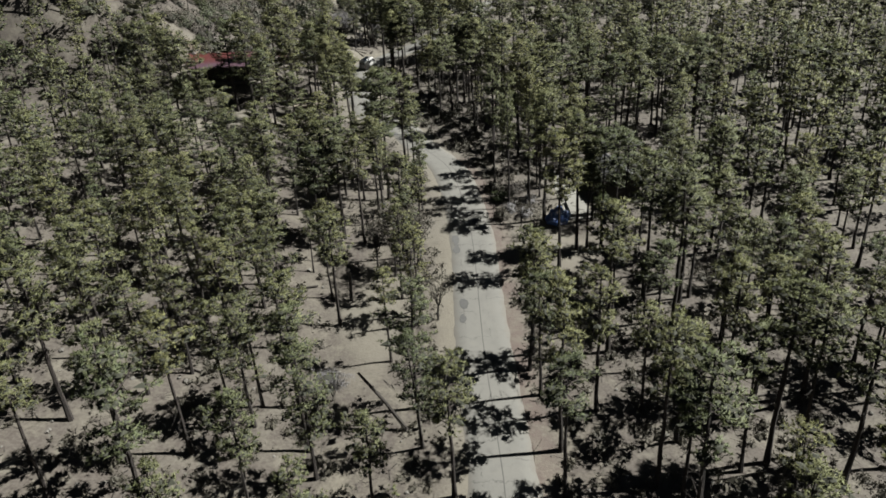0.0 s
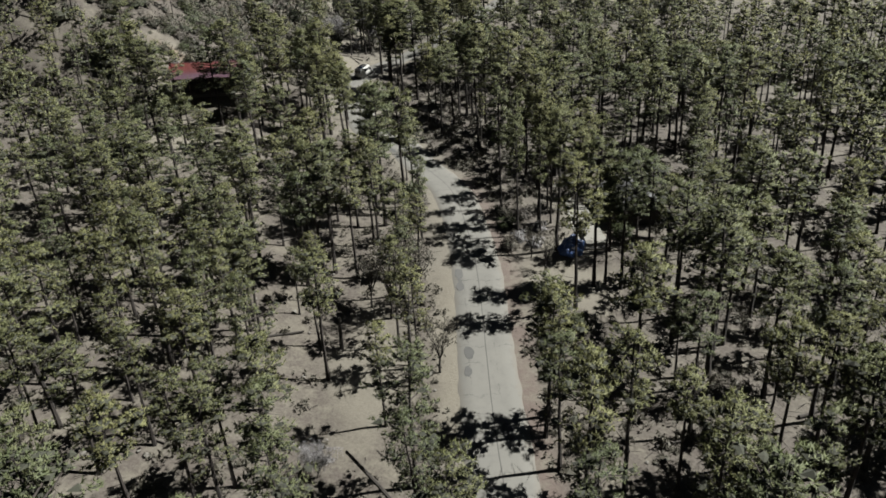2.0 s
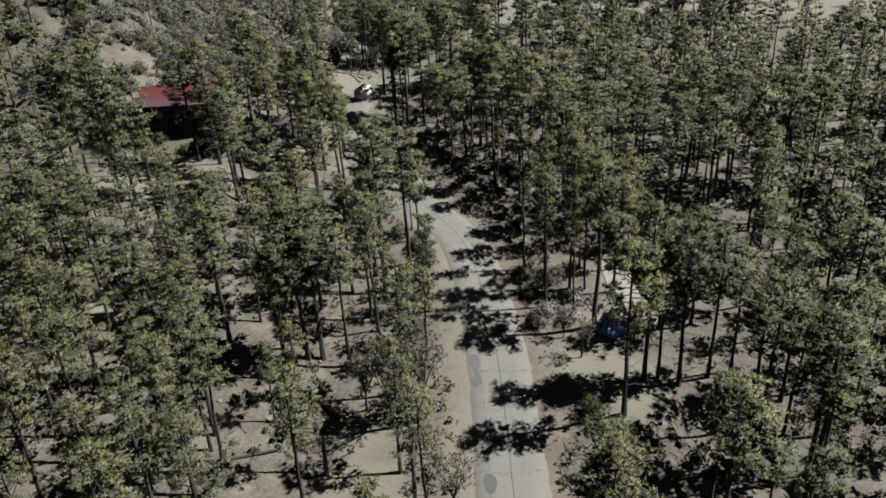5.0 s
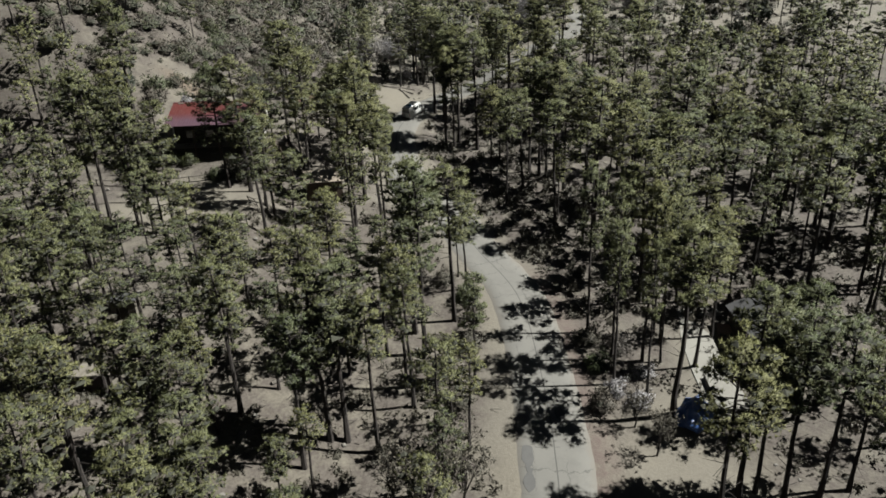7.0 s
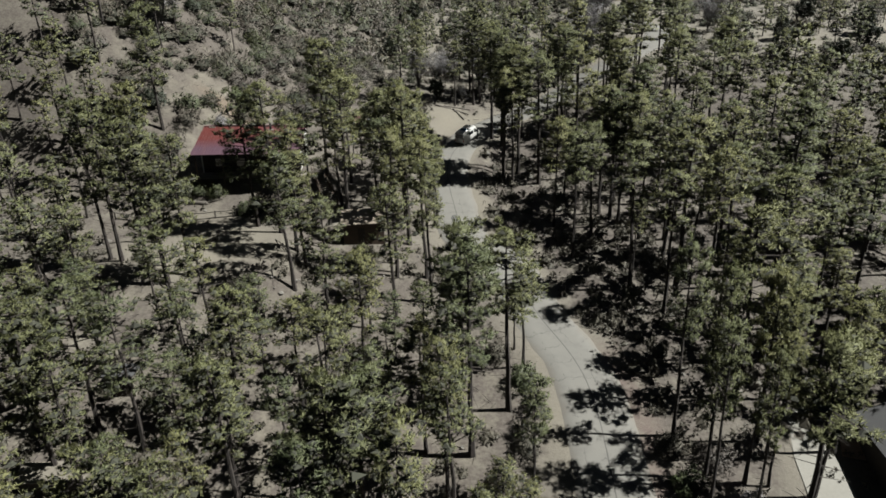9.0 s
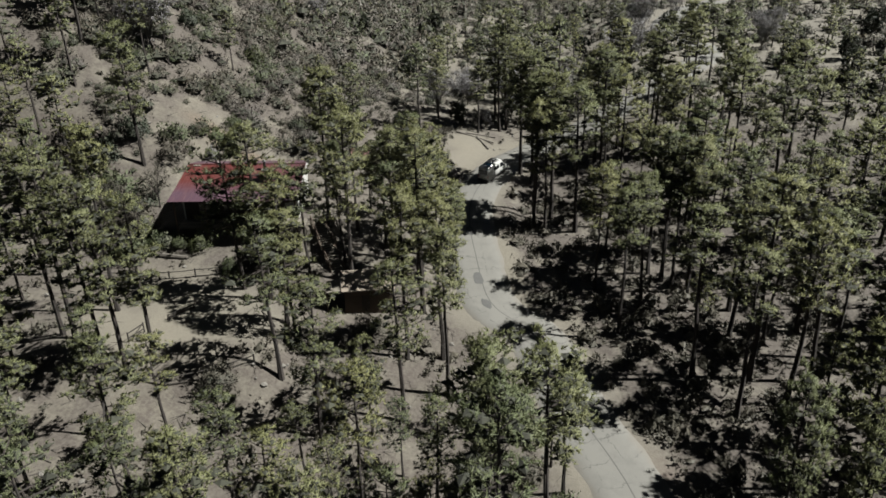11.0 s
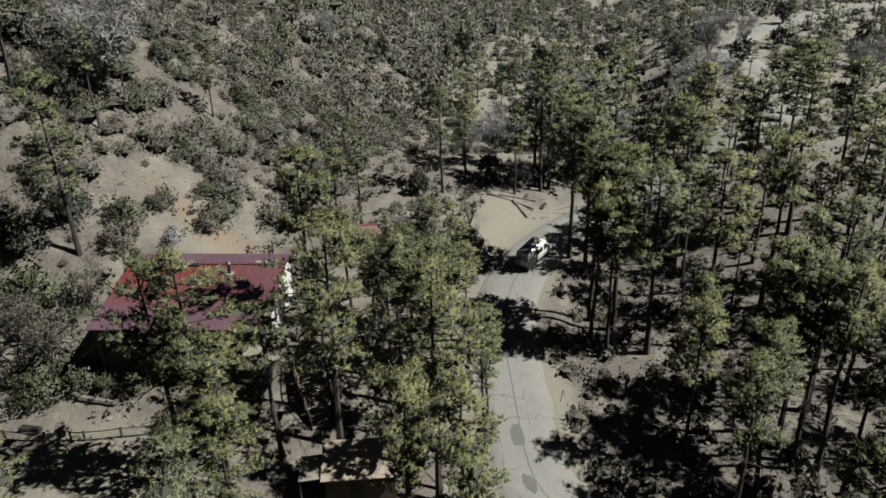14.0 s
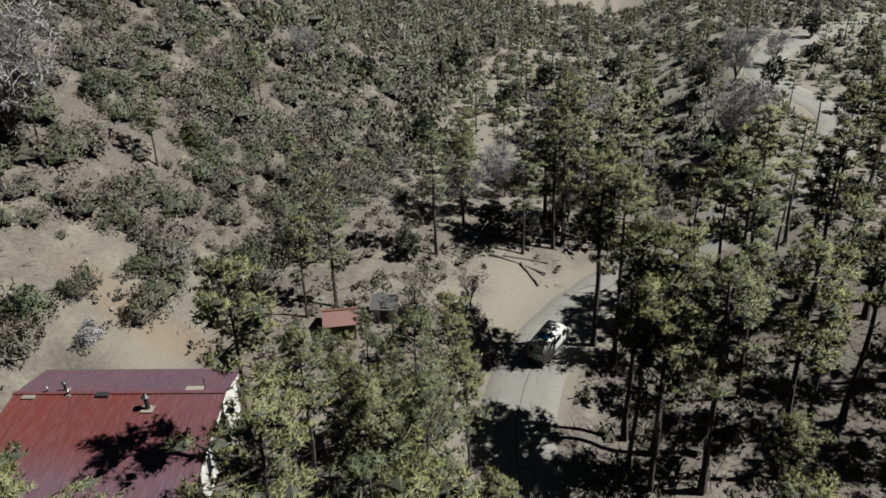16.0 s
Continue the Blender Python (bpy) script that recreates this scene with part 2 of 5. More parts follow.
GREYTWIG = leafy("grey_twigs", (0.112, 0.107, 0.110), (0.150, 0.144, 0.148), (0.112, 0.106, 0.112), 0.0, 0.2)
JUNIPER = leafy("juniper_leaves", (0.013, 0.018, 0.010), (0.020, 0.025, 0.013), (0.018, 0.019, 0.013))
TAR = plain("tar_patch", (0.033, 0.033, 0.032), (0.043, 0.042, 0.041), 1.5, 0.9)
DEADWOOD = plain("weathered_wood", (0.041, 0.035, 0.029), (0.069, 0.061, 0.053), 2.0, 0.9, stretch=(1, 1, 0.2))
BURNT = plain("dark_dead_wood", (0.012, 0.010, 0.008), (0.023, 0.019, 0.016), 2.0, 0.95, stretch=(1, 1, 0.2))
PLANK = plain("brown_planks", (0.033, 0.021, 0.014), (0.056, 0.038, 0.025), 2.0, 0.85, stretch=(0.3, 2, 2))
PALEPLANK = plain("sun_bleached_planks", (0.076, 0.067, 0.054), (0.102, 0.092, 0.076), 2.0, 0.85, stretch=(0.3, 2, 2))
WHITE = plain("white_siding_paint", (0.262, 0.258, 0.243), (0.292, 0.288, 0.277), 1.2, 0.6, bump=0.05)
DARKWALL = plain("dark_stained_wall", (0.015, 0.012, 0.009), (0.025, 0.019, 0.014), 1.5, 0.85)
TANROOF = plain("tan_roofing", (0.100, 0.081, 0.064), (0.112, 0.093, 0.074), 0.8, 0.8)
GREYROOF = plain("grey_shingle_felt", (0.023, 0.023, 0.025), (0.032, 0.032, 0.033), 1.0, 0.8)
RUSTROOF = plain("rust_red_sheet", (0.066, 0.021, 0.015), (0.051, 0.020, 0.017), 0.9, 0.6)
STEEL = plain("galvanised_steel", (0.096, 0.096, 0.096), (0.122, 0.122, 0.120), 2.0, 0.45, 0.8, bump=0.05)
DARKMETAL = plain("dark_metal", (0.012, 0.012, 0.012), (0.018, 0.018, 0.018), 2.0, 0.5, 0.4, bump=0.05)
RUBBER = plain("tyre_rubber", (0.009, 0.009, 0.009), (0.015, 0.015, 0.015), 3.0, 0.9)
VANWHITE = plain("white_van_paint", (0.232, 0.232, 0.224), (0.254, 0.254, 0.247), 0.7, 0.3, bump=0.0, vary=False)
GLASS = plain("dark_glass", (0.007, 0.008, 0.009), (0.011, 0.012, 0.014), 0.8, 0.06, bump=0.0, vary=False)
# blue base colour paints the sky's reflection on the van's roof window
SKYGLASS = plain("painted_sky_glass", (0.010, 0.040, 0.085), (0.014, 0.050, 0.10), 0.8, 0.08, bump=0.0, vary=False)
TAILRED = plain("tail_lamp_red", (0.193, 0.011, 0.011), (0.165, 0.011, 0.011), 5.0, 0.25, bump=0.0)
BLUETARP = plain("blue_tarpaulin", (0.010, 0.034, 0.125), (0.024, 0.060, 0.165), 1.5, 0.5, bump=0.5)
CONCRETE = plain("pale_concrete", (0.098, 0.094, 0.083), (0.116, 0.112, 0.100), 0.5, 0.9, bump=0.15)
PLYWOOD = plain("peach_plywood", (0.150, 0.098, 0.072), (0.168, 0.112, 0.084), 0.8, 0.8, bump=0.05, stretch=(0.3, 2, 2))
ROCK = plain("granite_rock", (0.056, 0.052, 0.047), (0.079, 0.073, 0.065), 1.2, 0.9, bump=0.5)


# ---------------------------------------------------------------- mesh tools
def soup(name, *groups):
    """One mesh out of groups of loose triangles (n, 3, 3), each with its material and, if given, a tone and a soft normal a triangle."""
    groups = [g for g in groups if len(g[0])]
    tris = np.concatenate([g[0] for g in groups]).astype(np.float32)
    flat = np.cross(tris[:, 1] - tris[:, 0], tris[:, 2] - tris[:, 0])
    soft = any(len(g) > 3 for g in groups)
    if soft:
        first, nrm = 0, flat.copy()
        for g in groups:
            if len(g) > 3:
                nrm[first:first + len(g[0])] = g[3]
            first += len(g[0])
        away = (flat * nrm).sum(1) < 0
        tris[away] = tris[away][:, ::-1]
        nrm /= np.linalg.norm(nrm, axis=1, keepdims=True) + 1e-9
    n = len(tris)
    me = bpy.data.meshes.new(name)
    me.vertices.add(n * 3)
    me.vertices.foreach_set("co", tris.ravel())
    me.loops.add(n * 3)
    me.loops.foreach_set("vertex_index", np.arange(n * 3, dtype=np.int32))
    me.polygons.add(n)
    me.polygons.foreach_set("loop_start", np.arange(0, n * 3, 3, dtype=np.int32))
    for i, g in enumerate(groups):
        me.materials.append(g[1])
    me.polygons.foreach_set("material_index", np.concatenate([np.full(len(g[0]), i, np.int32) for i, g in enumerate(groups)]))
    if any(len(g) > 2 and g[2] is not None for g in groups):
        tone = np.concatenate([g[2] if len(g) > 2 and g[2] is not None else np.zeros(len(g[0])) for g in groups])
        me.attributes.new("tone", "FLOAT", "POINT").data.foreach_set("value", np.repeat(tone, 3).astype(np.float32))
    me.update(calc_edges=True)
    if soft:
        me.polygons.foreach_set("use_smooth", np.ones(n, bool))
        me.normals_split_custom_set_from_vertices(np.repeat(nrm, 3, 0).tolist())
    return me


def tube(points, radii, sides=6):
    """Triangles of a tapered tube."""
    points, out, rings = np.asarray(points, float), [], []
    for i, p in enumerate(points):
        d = points[min(i + 1, len(points) - 1)] - points[max(i - 1, 0)]
        d = d / (np.linalg.norm(d) + 1e-9)
        a = np.cross(d, (0.3, 0.9, 0.1) if abs(d[2]) > 0.8 else (0, 0, 1))
        a /= np.linalg.norm(a)
        b = np.cross(d, a)
        w = np.linspace(0, 2 * np.pi, sides, endpoint=False)[:, None]
        rings.append(p + radii[i] * (np.cos(w) * a + np.sin(w) * b))
    for r, s in zip(rings, rings[1:]):
        r2, s2 = np.roll(r, -1, 0), np.roll(s, -1, 0)
        out += [np.stack([r, r2, s2], 1), np.stack([r, s2, s], 1)]
    return np.concatenate(out)


def blades(rng, centres, size, count, wide=0.3, up=0.2):
    """Tufts of leaf blades round the centres: loose triangles that point every way."""
    centres = np.repeat(np.asarray(centres, float), count, 0)
    size = np.repeat(np.broadcast_to(size, len(centres) // count), count)[:, None]
    d = rng.normal(size=centres.shape) + (0, 0, up)
    d /= np.linalg.norm(d, axis=1, keepdims=True)
    side = np.cross(d, rng.normal(size=d.shape) * 0.8 + (0, 0, 1))
    side /= np.linalg.norm(side, axis=1, keepdims=True) + 1e-9
    start = centres + d * size * rng.uniform(0.0, 0.45, (len(d), 1))
    tip = centres + d * size * rng.uniform(0.75, 1.2, (len(d), 1))
    half = side * size * wide * rng.uniform(0.6, 1.2, (len(d), 1))
    return np.stack([start - half, start + half, tip], 1)


def part(name, mesh, material, parent, label=""):
    """One mesh object under a thing or a part, from a bmesh or a finished mesh."""
    if isinstance(mesh, bmesh.types.BMesh):
        me = bpy.data.meshes.new(name)
        mesh.normal_update()
        mesh.to_mesh(me)
        mesh.free()
        mesh = me
    if material and not mesh.materials:
        mesh.materials.append(material)
    ob = new(name, mesh)
    ob.parent = parent
    return tagged(ob, label) if label else ob


def block(x0, y0, z0, x1, y1, z1, bevel=0.01, bm=None):
    bm = bm or bmesh.new()
    vs = bmesh.ops.create_cube(bm, size=1.0)["verts"]
    bmesh.ops.transform(bm, matrix=Matrix.LocRotScale(((x0 + x1) / 2, (y0 + y1) / 2, (z0 + z1) / 2), None, (abs(x1 - x0), abs(y1 - y0), abs(z1 - z0))), verts=vs)
    if bevel:
        es = list({e for v in vs for e in v.link_edges})
        bmesh.ops.bevel(bm, geom=es, offset=bevel, segments=1, affect="EDGES")
    return bm


def beam(a, b, w, h, bm=None):
    """A squared timber from a to b."""
    bm = bm or bmesh.new()
    a, b = Vector(a), Vector(b)
    d = b - a
    vs = bmesh.ops.create_cube(bm, size=1.0)["verts"]
    turn = d.to_track_quat("X", "Z").to_matrix().to_4x4()
    bmesh.ops.transform(bm, matrix=Matrix.Translation((a + b) / 2) @ turn @ Matrix.Diagonal((d.length, w, h, 1)), verts=vs)
    return bm


def sheet(corners, thick=0.03, bm=None):
    """A flat plate on its four corners, with thickness downwards."""
    bm = bm or bmesh.new()
    top = [bm.verts.new(c) for c in corners]
    low = [bm.verts.new((c[0], c[1], c[2] - thick)) for c in corners]
    n = len(corners)
    bm.faces.new(top)
    bm.faces.new(low[::-1])
    for i in range(n):
        bm.faces.new((top[i], low[i], low[(i + 1) % n], top[(i + 1) % n]))
    bmesh.ops.recalc_face_normals(bm, faces=bm.faces)
    return bm


def thing(name, m, label, category, group="", kind=""):
    ob = new(name)
    ob.empty_display_size = 0.3
    ob.matrix_basis = m
    return tagged(ob, label, category, group, kind)


def gz(x, y):
    return float(ground(np.array([x]), np.array([y]))[0])


# ---------------------------------------------------------------- ground and road
def axis(marks):
    return np.concatenate([np.arange(a, b, s) for a, b, s in marks])


XS = axis([(-420, -160, 20), (-160, -84, 4), (-84, 62, 1), (62, 150, 4), (150, 421, 20)])
YS = axis([(-180, 20, 20), (20, 40, 2), (40, 214, 1), (214, 290, 3), (290, 390, 10), (390, 631, 30)])
GX, GY = np.meshgrid(XS, YS, indexing="ij")
GZ = ground(GX, GY)
rough = np.array([noise.fractal(Vector((x * 0.12, y * 0.12, 3.0)), 1.0, 2.0, 4) for x, y in zip(GX.ravel(), GY.ravel())]).reshape(GX.shape)
ROADD = road_near(GX, GY)[0].reshape(GX.shape)
GZ = GZ + rough * 0.22 * ramp(5, 12, ROADD) - 0.08 * (1 - ramp(2.3, 3.3, ROADD))
nx, ny = GX.shape
idx = np.arange(nx * ny).reshape(nx, ny)
quads = np.stack([idx[:-1, :-1], idx[1:, :-1], idx[1:, 1:], idx[:-1, 1:]], -1).reshape(-1, 4)
me = bpy.data.meshes.new("ground")
me.from_pydata(np.stack([GX, GY, GZ], -1).reshape(-1, 3).tolist(), [], quads.tolist())
me.polygons.foreach_set("use_smooth", np.ones(len(quads), bool))
yard = np.clip(1 - np.hypot((GX + 47) / 13, (GY - 127) / 12), 0, 1)
back = np.clip(1 - np.hypot((GX + 54) / 19, (GY - 161) / 12), 0, 1) * 0.42
apron = np.clip(1 - np.hypot((GX - 16) / 9, (GY - 92) / 13), 0, 1)
concrete = np.clip(1 - np.hypot((GX - 21.5) / 5, (GY - 104) / 9), 0, 1)
track = np.clip(1 - np.hypot((GX + 9) / 6, (GY - 72) / 14), 0, 1)
junction = np.clip(1 - np.hypot((GX + 26) / 9, (GY - 180) / 14), 0, 1)
open_soil = np.clip(2.2 * np.maximum.reduce([yard, back, apron, concrete, track, junction]) * (1 + 0.9 * rough) + 0.25 * rough - 0.05, 0, 1)
side = np.where(GX > np.interp(GY, ROADLINE[:, 1], ROADLINE[:, 0]), 1.3, 0.0)
litter = (1 - open_soil) * ramp(4.3, 7.5, ROADD + rough * 2 + side) * (1 - 0.8 * ramp(190, 215, GY) * ramp(-60, -40, GX))
red = ramp(0.1, 0.6, np.clip(1 - np.hypot((GX + 55) / 14, (GY - 162.5) / 3.2), 0, 1) + 0.4 * rough) * (np.hypot((GX + 55) / 14, (GY - 162.5) / 3.2) < 1)
litter = litter * (1 + 0.35 * (side > 0) * ramp(110, 122, GY) * (1 - ramp(176, 196, GY)) * (1 - ramp(34, 48, GX)))
litter = litter * (1 + 0.35 * ramp(-50, -62, GX) * ramp(160, 172, GY))
me.attributes.new("litter", "FLOAT", "POINT").data.foreach_set("value", litter.ravel().astype(np.float32))
shoulder = (side > 0) * (1 - ramp(4.6, 6.6, ROADD)) * (ROADD > 2) * (1 - ramp(118, 126, GY))
me.attributes.new("shoulder", "FLOAT", "POINT").data.foreach_set("value", shoulder.ravel().astype(np.float32))
me.attributes.new("red", "FLOAT", "POINT").data.foreach_set("value", red.ravel().astype(np.float32))
me.materials.append(EARTH)
tagged(new("ground", me), "pale dry sandy ground with pine needle litter", "ground", kind="structure")

wid = 3.45
nrm = np.gradient(ROADLINE, axis=0)
nrm = np.stack([nrm[:, 1], -nrm[:, 0]], -1) / np.linalg.norm(nrm, axis=1, keepdims=True)
far = np.r_[0, np.cumsum(np.linalg.norm(np.diff(ROADLINE, axis=0), axis=1))]
bm = bmesh.new()
uvl = bm.loops.layers.uv.new("road")
across = [-1.0, -0.5, 0.0, 0.5, 1.0]
rows = []
for i, (c, n) in enumerate(zip(ROADLINE, nrm)):
    w = wid + 0.22 * noise.noise(Vector((far[i] * 0.35, 1.7, 0))) + 0.12 * noise.noise(Vector((far[i] * 1.3, 5.7, 0)))
    rows.append([(bm.verts.new((c[0] + n[0] * a * w, c[1] + n[1] * a * w, ROADZ[i] + 0.012 + 0.06 * (1 - a * a))), a * w, far[i]) for a in across])
    rows[-1].append((bm.verts.new((c[0] + n[0] * (w + 0.15), c[1] + n[1] * (w + 0.15), ROADZ[i] - 0.12)), w, far[i]))
    rows[-1].insert(0, (bm.verts.new((c[0] - n[0] * (w + 0.15), c[1] - n[1] * (w + 0.15), ROADZ[i] - 0.12)), -w, far[i]))
for r, s in zip(rows, rows[1:]):
    for a, b, c, d in zip(r, r[1:], s[1:], s):
        f = bm.faces.new((a[0], b[0], c[0], d[0]))
        f.smooth = True
        for lp, q in zip(f.loops, (a, b, c, d)):
            lp[uvl].uv = (q[1], q[2])
bmesh.ops.recalc_face_normals(bm, faces=bm.faces)
ROAD_OB = tagged(part("road", bm, ASPHALT, None), "bleached grey cracked asphalt forest road", "road", kind="structure")
rp = np.random.default_rng(31)
for x, y, r in [(2.8, 75.3, 0.8), (2.6, 72.2, 0.6), (2.0, 88.0, 0.7), (1.9, 91.7, 0.9), (2.1, 89.9, 0.5), (-10.7, 132.0, 0.7), (-9.6, 129.0, 0.6), (-17.5, 146.5, 0.9), (-15.9, 142.0, 0.7), (-20.4, 157.0, 0.8), (6.4, 63.0, 0.9), (5.2, 97.0, 0.7)]:
    k = int(((ROADLINE - (x, y)) ** 2).sum(1).argmin())
    off = float(np.clip((np.array([x, y]) - ROADLINE[k]) @ nrm[k], -2.6, 2.6))
    c, along = ROADLINE[k] + nrm[k] * off, np.array([-nrm[k][1], nrm[k][0]])
    bm = bmesh.new()
    ring = []
    for j in range(14):
        a = j * math.tau / 14
        q = c + nrm[k] * math.cos(a) * r * rp.uniform(0.6, 0.85) + along * math.sin(a) * r * rp.uniform(1.2, 1.7)
        ring.append(bm.verts.new((q[0], q[1], 0.024 + 0.06 * (1 - (off / wid) ** 2) + float(np.interp(far[k] + (q - ROADLINE[k]) @ along, far, ROADZ)))))
    bm.faces.new(ring)
    bmesh.ops.recalc_face_normals(bm, faces=bm.faces)
    part("patch", bm, TAR, ROAD_OB, "dark tar patch")


# ---------------------------------------------------------------- pines
OCTA = np.array([(1, 0, 0), (0, 1, 0), (-1, 0, 0), (0, -1, 0), (0, 0, 1), (0, 0, -1)], float)
OCTA_F = np.array([(0, 1, 4), (1, 2, 4), (2, 3, 4), (3, 0, 4), (1, 0, 5), (2, 1, 5), (3, 2, 5), (0, 3, 5)])


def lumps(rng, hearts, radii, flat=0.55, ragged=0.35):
    """The ragged knot in the heart of each pad; painted dark, it stands for inner shade."""
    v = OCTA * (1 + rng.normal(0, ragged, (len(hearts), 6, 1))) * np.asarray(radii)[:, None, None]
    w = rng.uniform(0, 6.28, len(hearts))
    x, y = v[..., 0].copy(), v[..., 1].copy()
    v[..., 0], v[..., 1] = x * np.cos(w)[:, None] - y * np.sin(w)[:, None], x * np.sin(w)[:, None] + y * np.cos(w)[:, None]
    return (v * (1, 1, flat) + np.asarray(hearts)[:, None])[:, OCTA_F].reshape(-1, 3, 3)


def pine(seed, h=17.0, bare=0.46, spread=2.6, limbs=30, pads=3, tufts=9, needles=7, size=0.37, fat=0.080, sides=6, blunt=2.4, puff=1.0, inside=0.55):
    """A pine at the origin: triangles of its trunk, its limbs and its needle pads, and a soft normal for each needle."""
    rng = np.random.default_rng(seed)
    zs = np.linspace(0, h * 0.97, 9)
    sway = np.cumsum(rng.normal(0, 0.05, (9, 2)), 0)
    sway -= sway[0]
    line = np.column_stack([sway, zs])
    r0 = h * 0.0125
    rad = r0 * (1 - zs / h) ** 0.75 + 0.015
    rad[0] *= 1.35
    line[0, 2] = -0.35
    trunk = tube(line, rad, sides)

    def on(z):
        return np.array([np.interp(z, zs, line[:, 0]), np.interp(z, zs, line[:, 1]), z])

    arms, hearts, radii, outs = [], [], [], []
    lop = rng.uniform(0, 2 * np.pi)
    middle = on(h * (bare + 0.5 * (1 - bare)))
    for i in range(limbs):
        u = (i + rng.uniform(0, 1)) / limbs
        z = h * (bare + (0.965 - bare) * u)
        az = i * 2.4 + rng.normal(0, 0.6)
        prof = 0.55 + 0.45 * u / 0.3 if u < 0.3 else max(0.0, 1 - ((u - 0.3) / 0.74) ** blunt) ** 0.75
        length = (0.3 + spread * prof) * rng.uniform(0.5, 1.15) * (1 + 0.22 * math.cos(az - lop))
        rise = -0.10 + 0.6 * u + rng.normal(0, 0.14)
        d = np.array([math.cos(az), math.sin(az), 0])
        cross = np.array([-d[1], d[0], 0])
        a = on(z)
        b = a + d * length * 0.55 + (0, 0, length * 0.55 * rise * 0.5)
        c = a + d * length + (0, 0, length * rise)
        arms.append(tube([a, b, c], [0.03 + 0.016 * length, 0.028 + 0.008 * length, 0.012], 3) if sides > 4 else tube([a, c], [0.05, 0.012], 3))
        for k in range(pads):
            s = 0.36 + 0.64 * (k + rng.uniform(0.35, 1)) / pads
            p = a + (b - a) * s / 0.55 if s < 0.55 else b + (c - b) * (s - 0.55) / 0.45
            hearts.append(p + cross * (-1) ** (k + i) * rng.uniform(0.0, 0.34) * length * (1.25 - s * 0.7) + (0, 0, rng.normal(0.06, 0.10)))
            radii.append(rng.uniform(0.42, 0.78) * (0.75 + 0.12 * length) * puff)
            outs.append(d * 0.8 + (0, 0, 0.1 + 0.7 * u))
    hearts.append(on(h * 0.965) + (0, 0, 0.15))
    radii.append(0.45)
    outs.append((0, 0, 1))
    for _ in range(int(10 * bare / 0.4)):
        z = h * rng.uniform(0.15, bare + 0.1)
        az = rng.uniform(0, 2 * np.pi)
        ln = rng.uniform(0.5, 1.9)
        a = on(z)
        arms.append(tube([a, a + np.array([math.cos(az) * ln, math.sin(az) * ln, rng.uniform(-0.35, 0.25) * ln])], [0.035, 0.01], 3))
    # tufts over each pad, needles round each tuft
    m = len(hearts) * tufts
    heart, rr, out = (np.repeat(np.asarray(q, float), tufts, 0) for q in (hearts, radii, outs))
    w, u = rng.uniform(0, 2 * np.pi, m), rng.uniform(0, 1, m) ** 0.55
    dome = np.column_stack([np.cos(w) * u, np.sin(w) * u, np.sqrt(1 - u * u) * rng.uniform(-0.45, 1.0, m)])
    tuft = heart + dome * np.column_stack([rr, rr, rr * 0.62])
    face = dome * (0.8, 0.8, 1.0) + out * 0.7 + (0, 0, 0.35)
    face /= np.linalg.norm(face, axis=1, keepdims=True) + 1e-9
    tuft, face, big = (np.repeat(q, needles, 0) for q in (tuft, face, rng.uniform(0.75, 1.25, m)))
    n = len(tuft)
    d = rng.normal(size=(n, 3)) * 0.75 + face * 0.7 + (0, 0, 0.15)
    d /= np.linalg.norm(d, axis=1, keepdims=True)
    side = np.cross(d, rng.normal(size=(n, 3)))
    side /= np.linalg.norm(side, axis=1, keepdims=True) + 1e-9
    core = (np.arange(n) % needles < max(1, needles // 4))[:, None]
    ln = (big * size * rng.uniform(0.7, 1.15, n))[:, None] * np.where(core, 0.6, 1.0)
    half = side * np.where(core, 2.4, 1.0) * fat * 0.5 * rng.uniform(0.7, 1.3, (n, 1)) * size / 0.40
    start = tuft - d * ln * np.where(core, 0.45, 0.1)
    crown = np.stack([start - half, start + half, start + d * ln], 1)
    soft = face + 0.45 * d + rng.normal(0, 0.22, (n, 3))
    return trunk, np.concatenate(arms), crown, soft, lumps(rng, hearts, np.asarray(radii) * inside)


PINE_SORTS = [dict(seed=3, bare=0.46, spread=2.7), dict(seed=8, bare=0.55, spread=2.2, limbs=26), dict(seed=12, bare=0.40, spread=2.9, limbs=34),
              dict(seed=21, bare=0.60, spread=2.45, limbs=24), dict(seed=29, bare=0.36, spread=2.5, limbs=36), dict(seed=34, bare=0.44, spread=3.2, limbs=34),
              dict(seed=41, bare=0.64, spread=2.2, limbs=22), dict(seed=55, bare=0.46, spread=2.2, limbs=30), dict(seed=61, bare=0.53, spread=2.4, limbs=25)]

# the same with finer needles, for those that stand where the drone comes low over them
CLOSE_SORTS = [{**PINE_SORTS[i], "seed": 100 + i, "pads": 3, "tufts": 11, "needles": 10, "size": 0.37, "fat": 0.064, "limbs": 36, "blunt": 3.0, "inside": 0.5} for i in (2, 5, 4)]
CLOSE_SORTS += [{**CLOSE_SORTS[0], "seed": 110 + i, "bare": 0.52 + 0.03 * i, "spread": 2.5 - 0.16 * i, "limbs": 28} for i in (0, 3)]
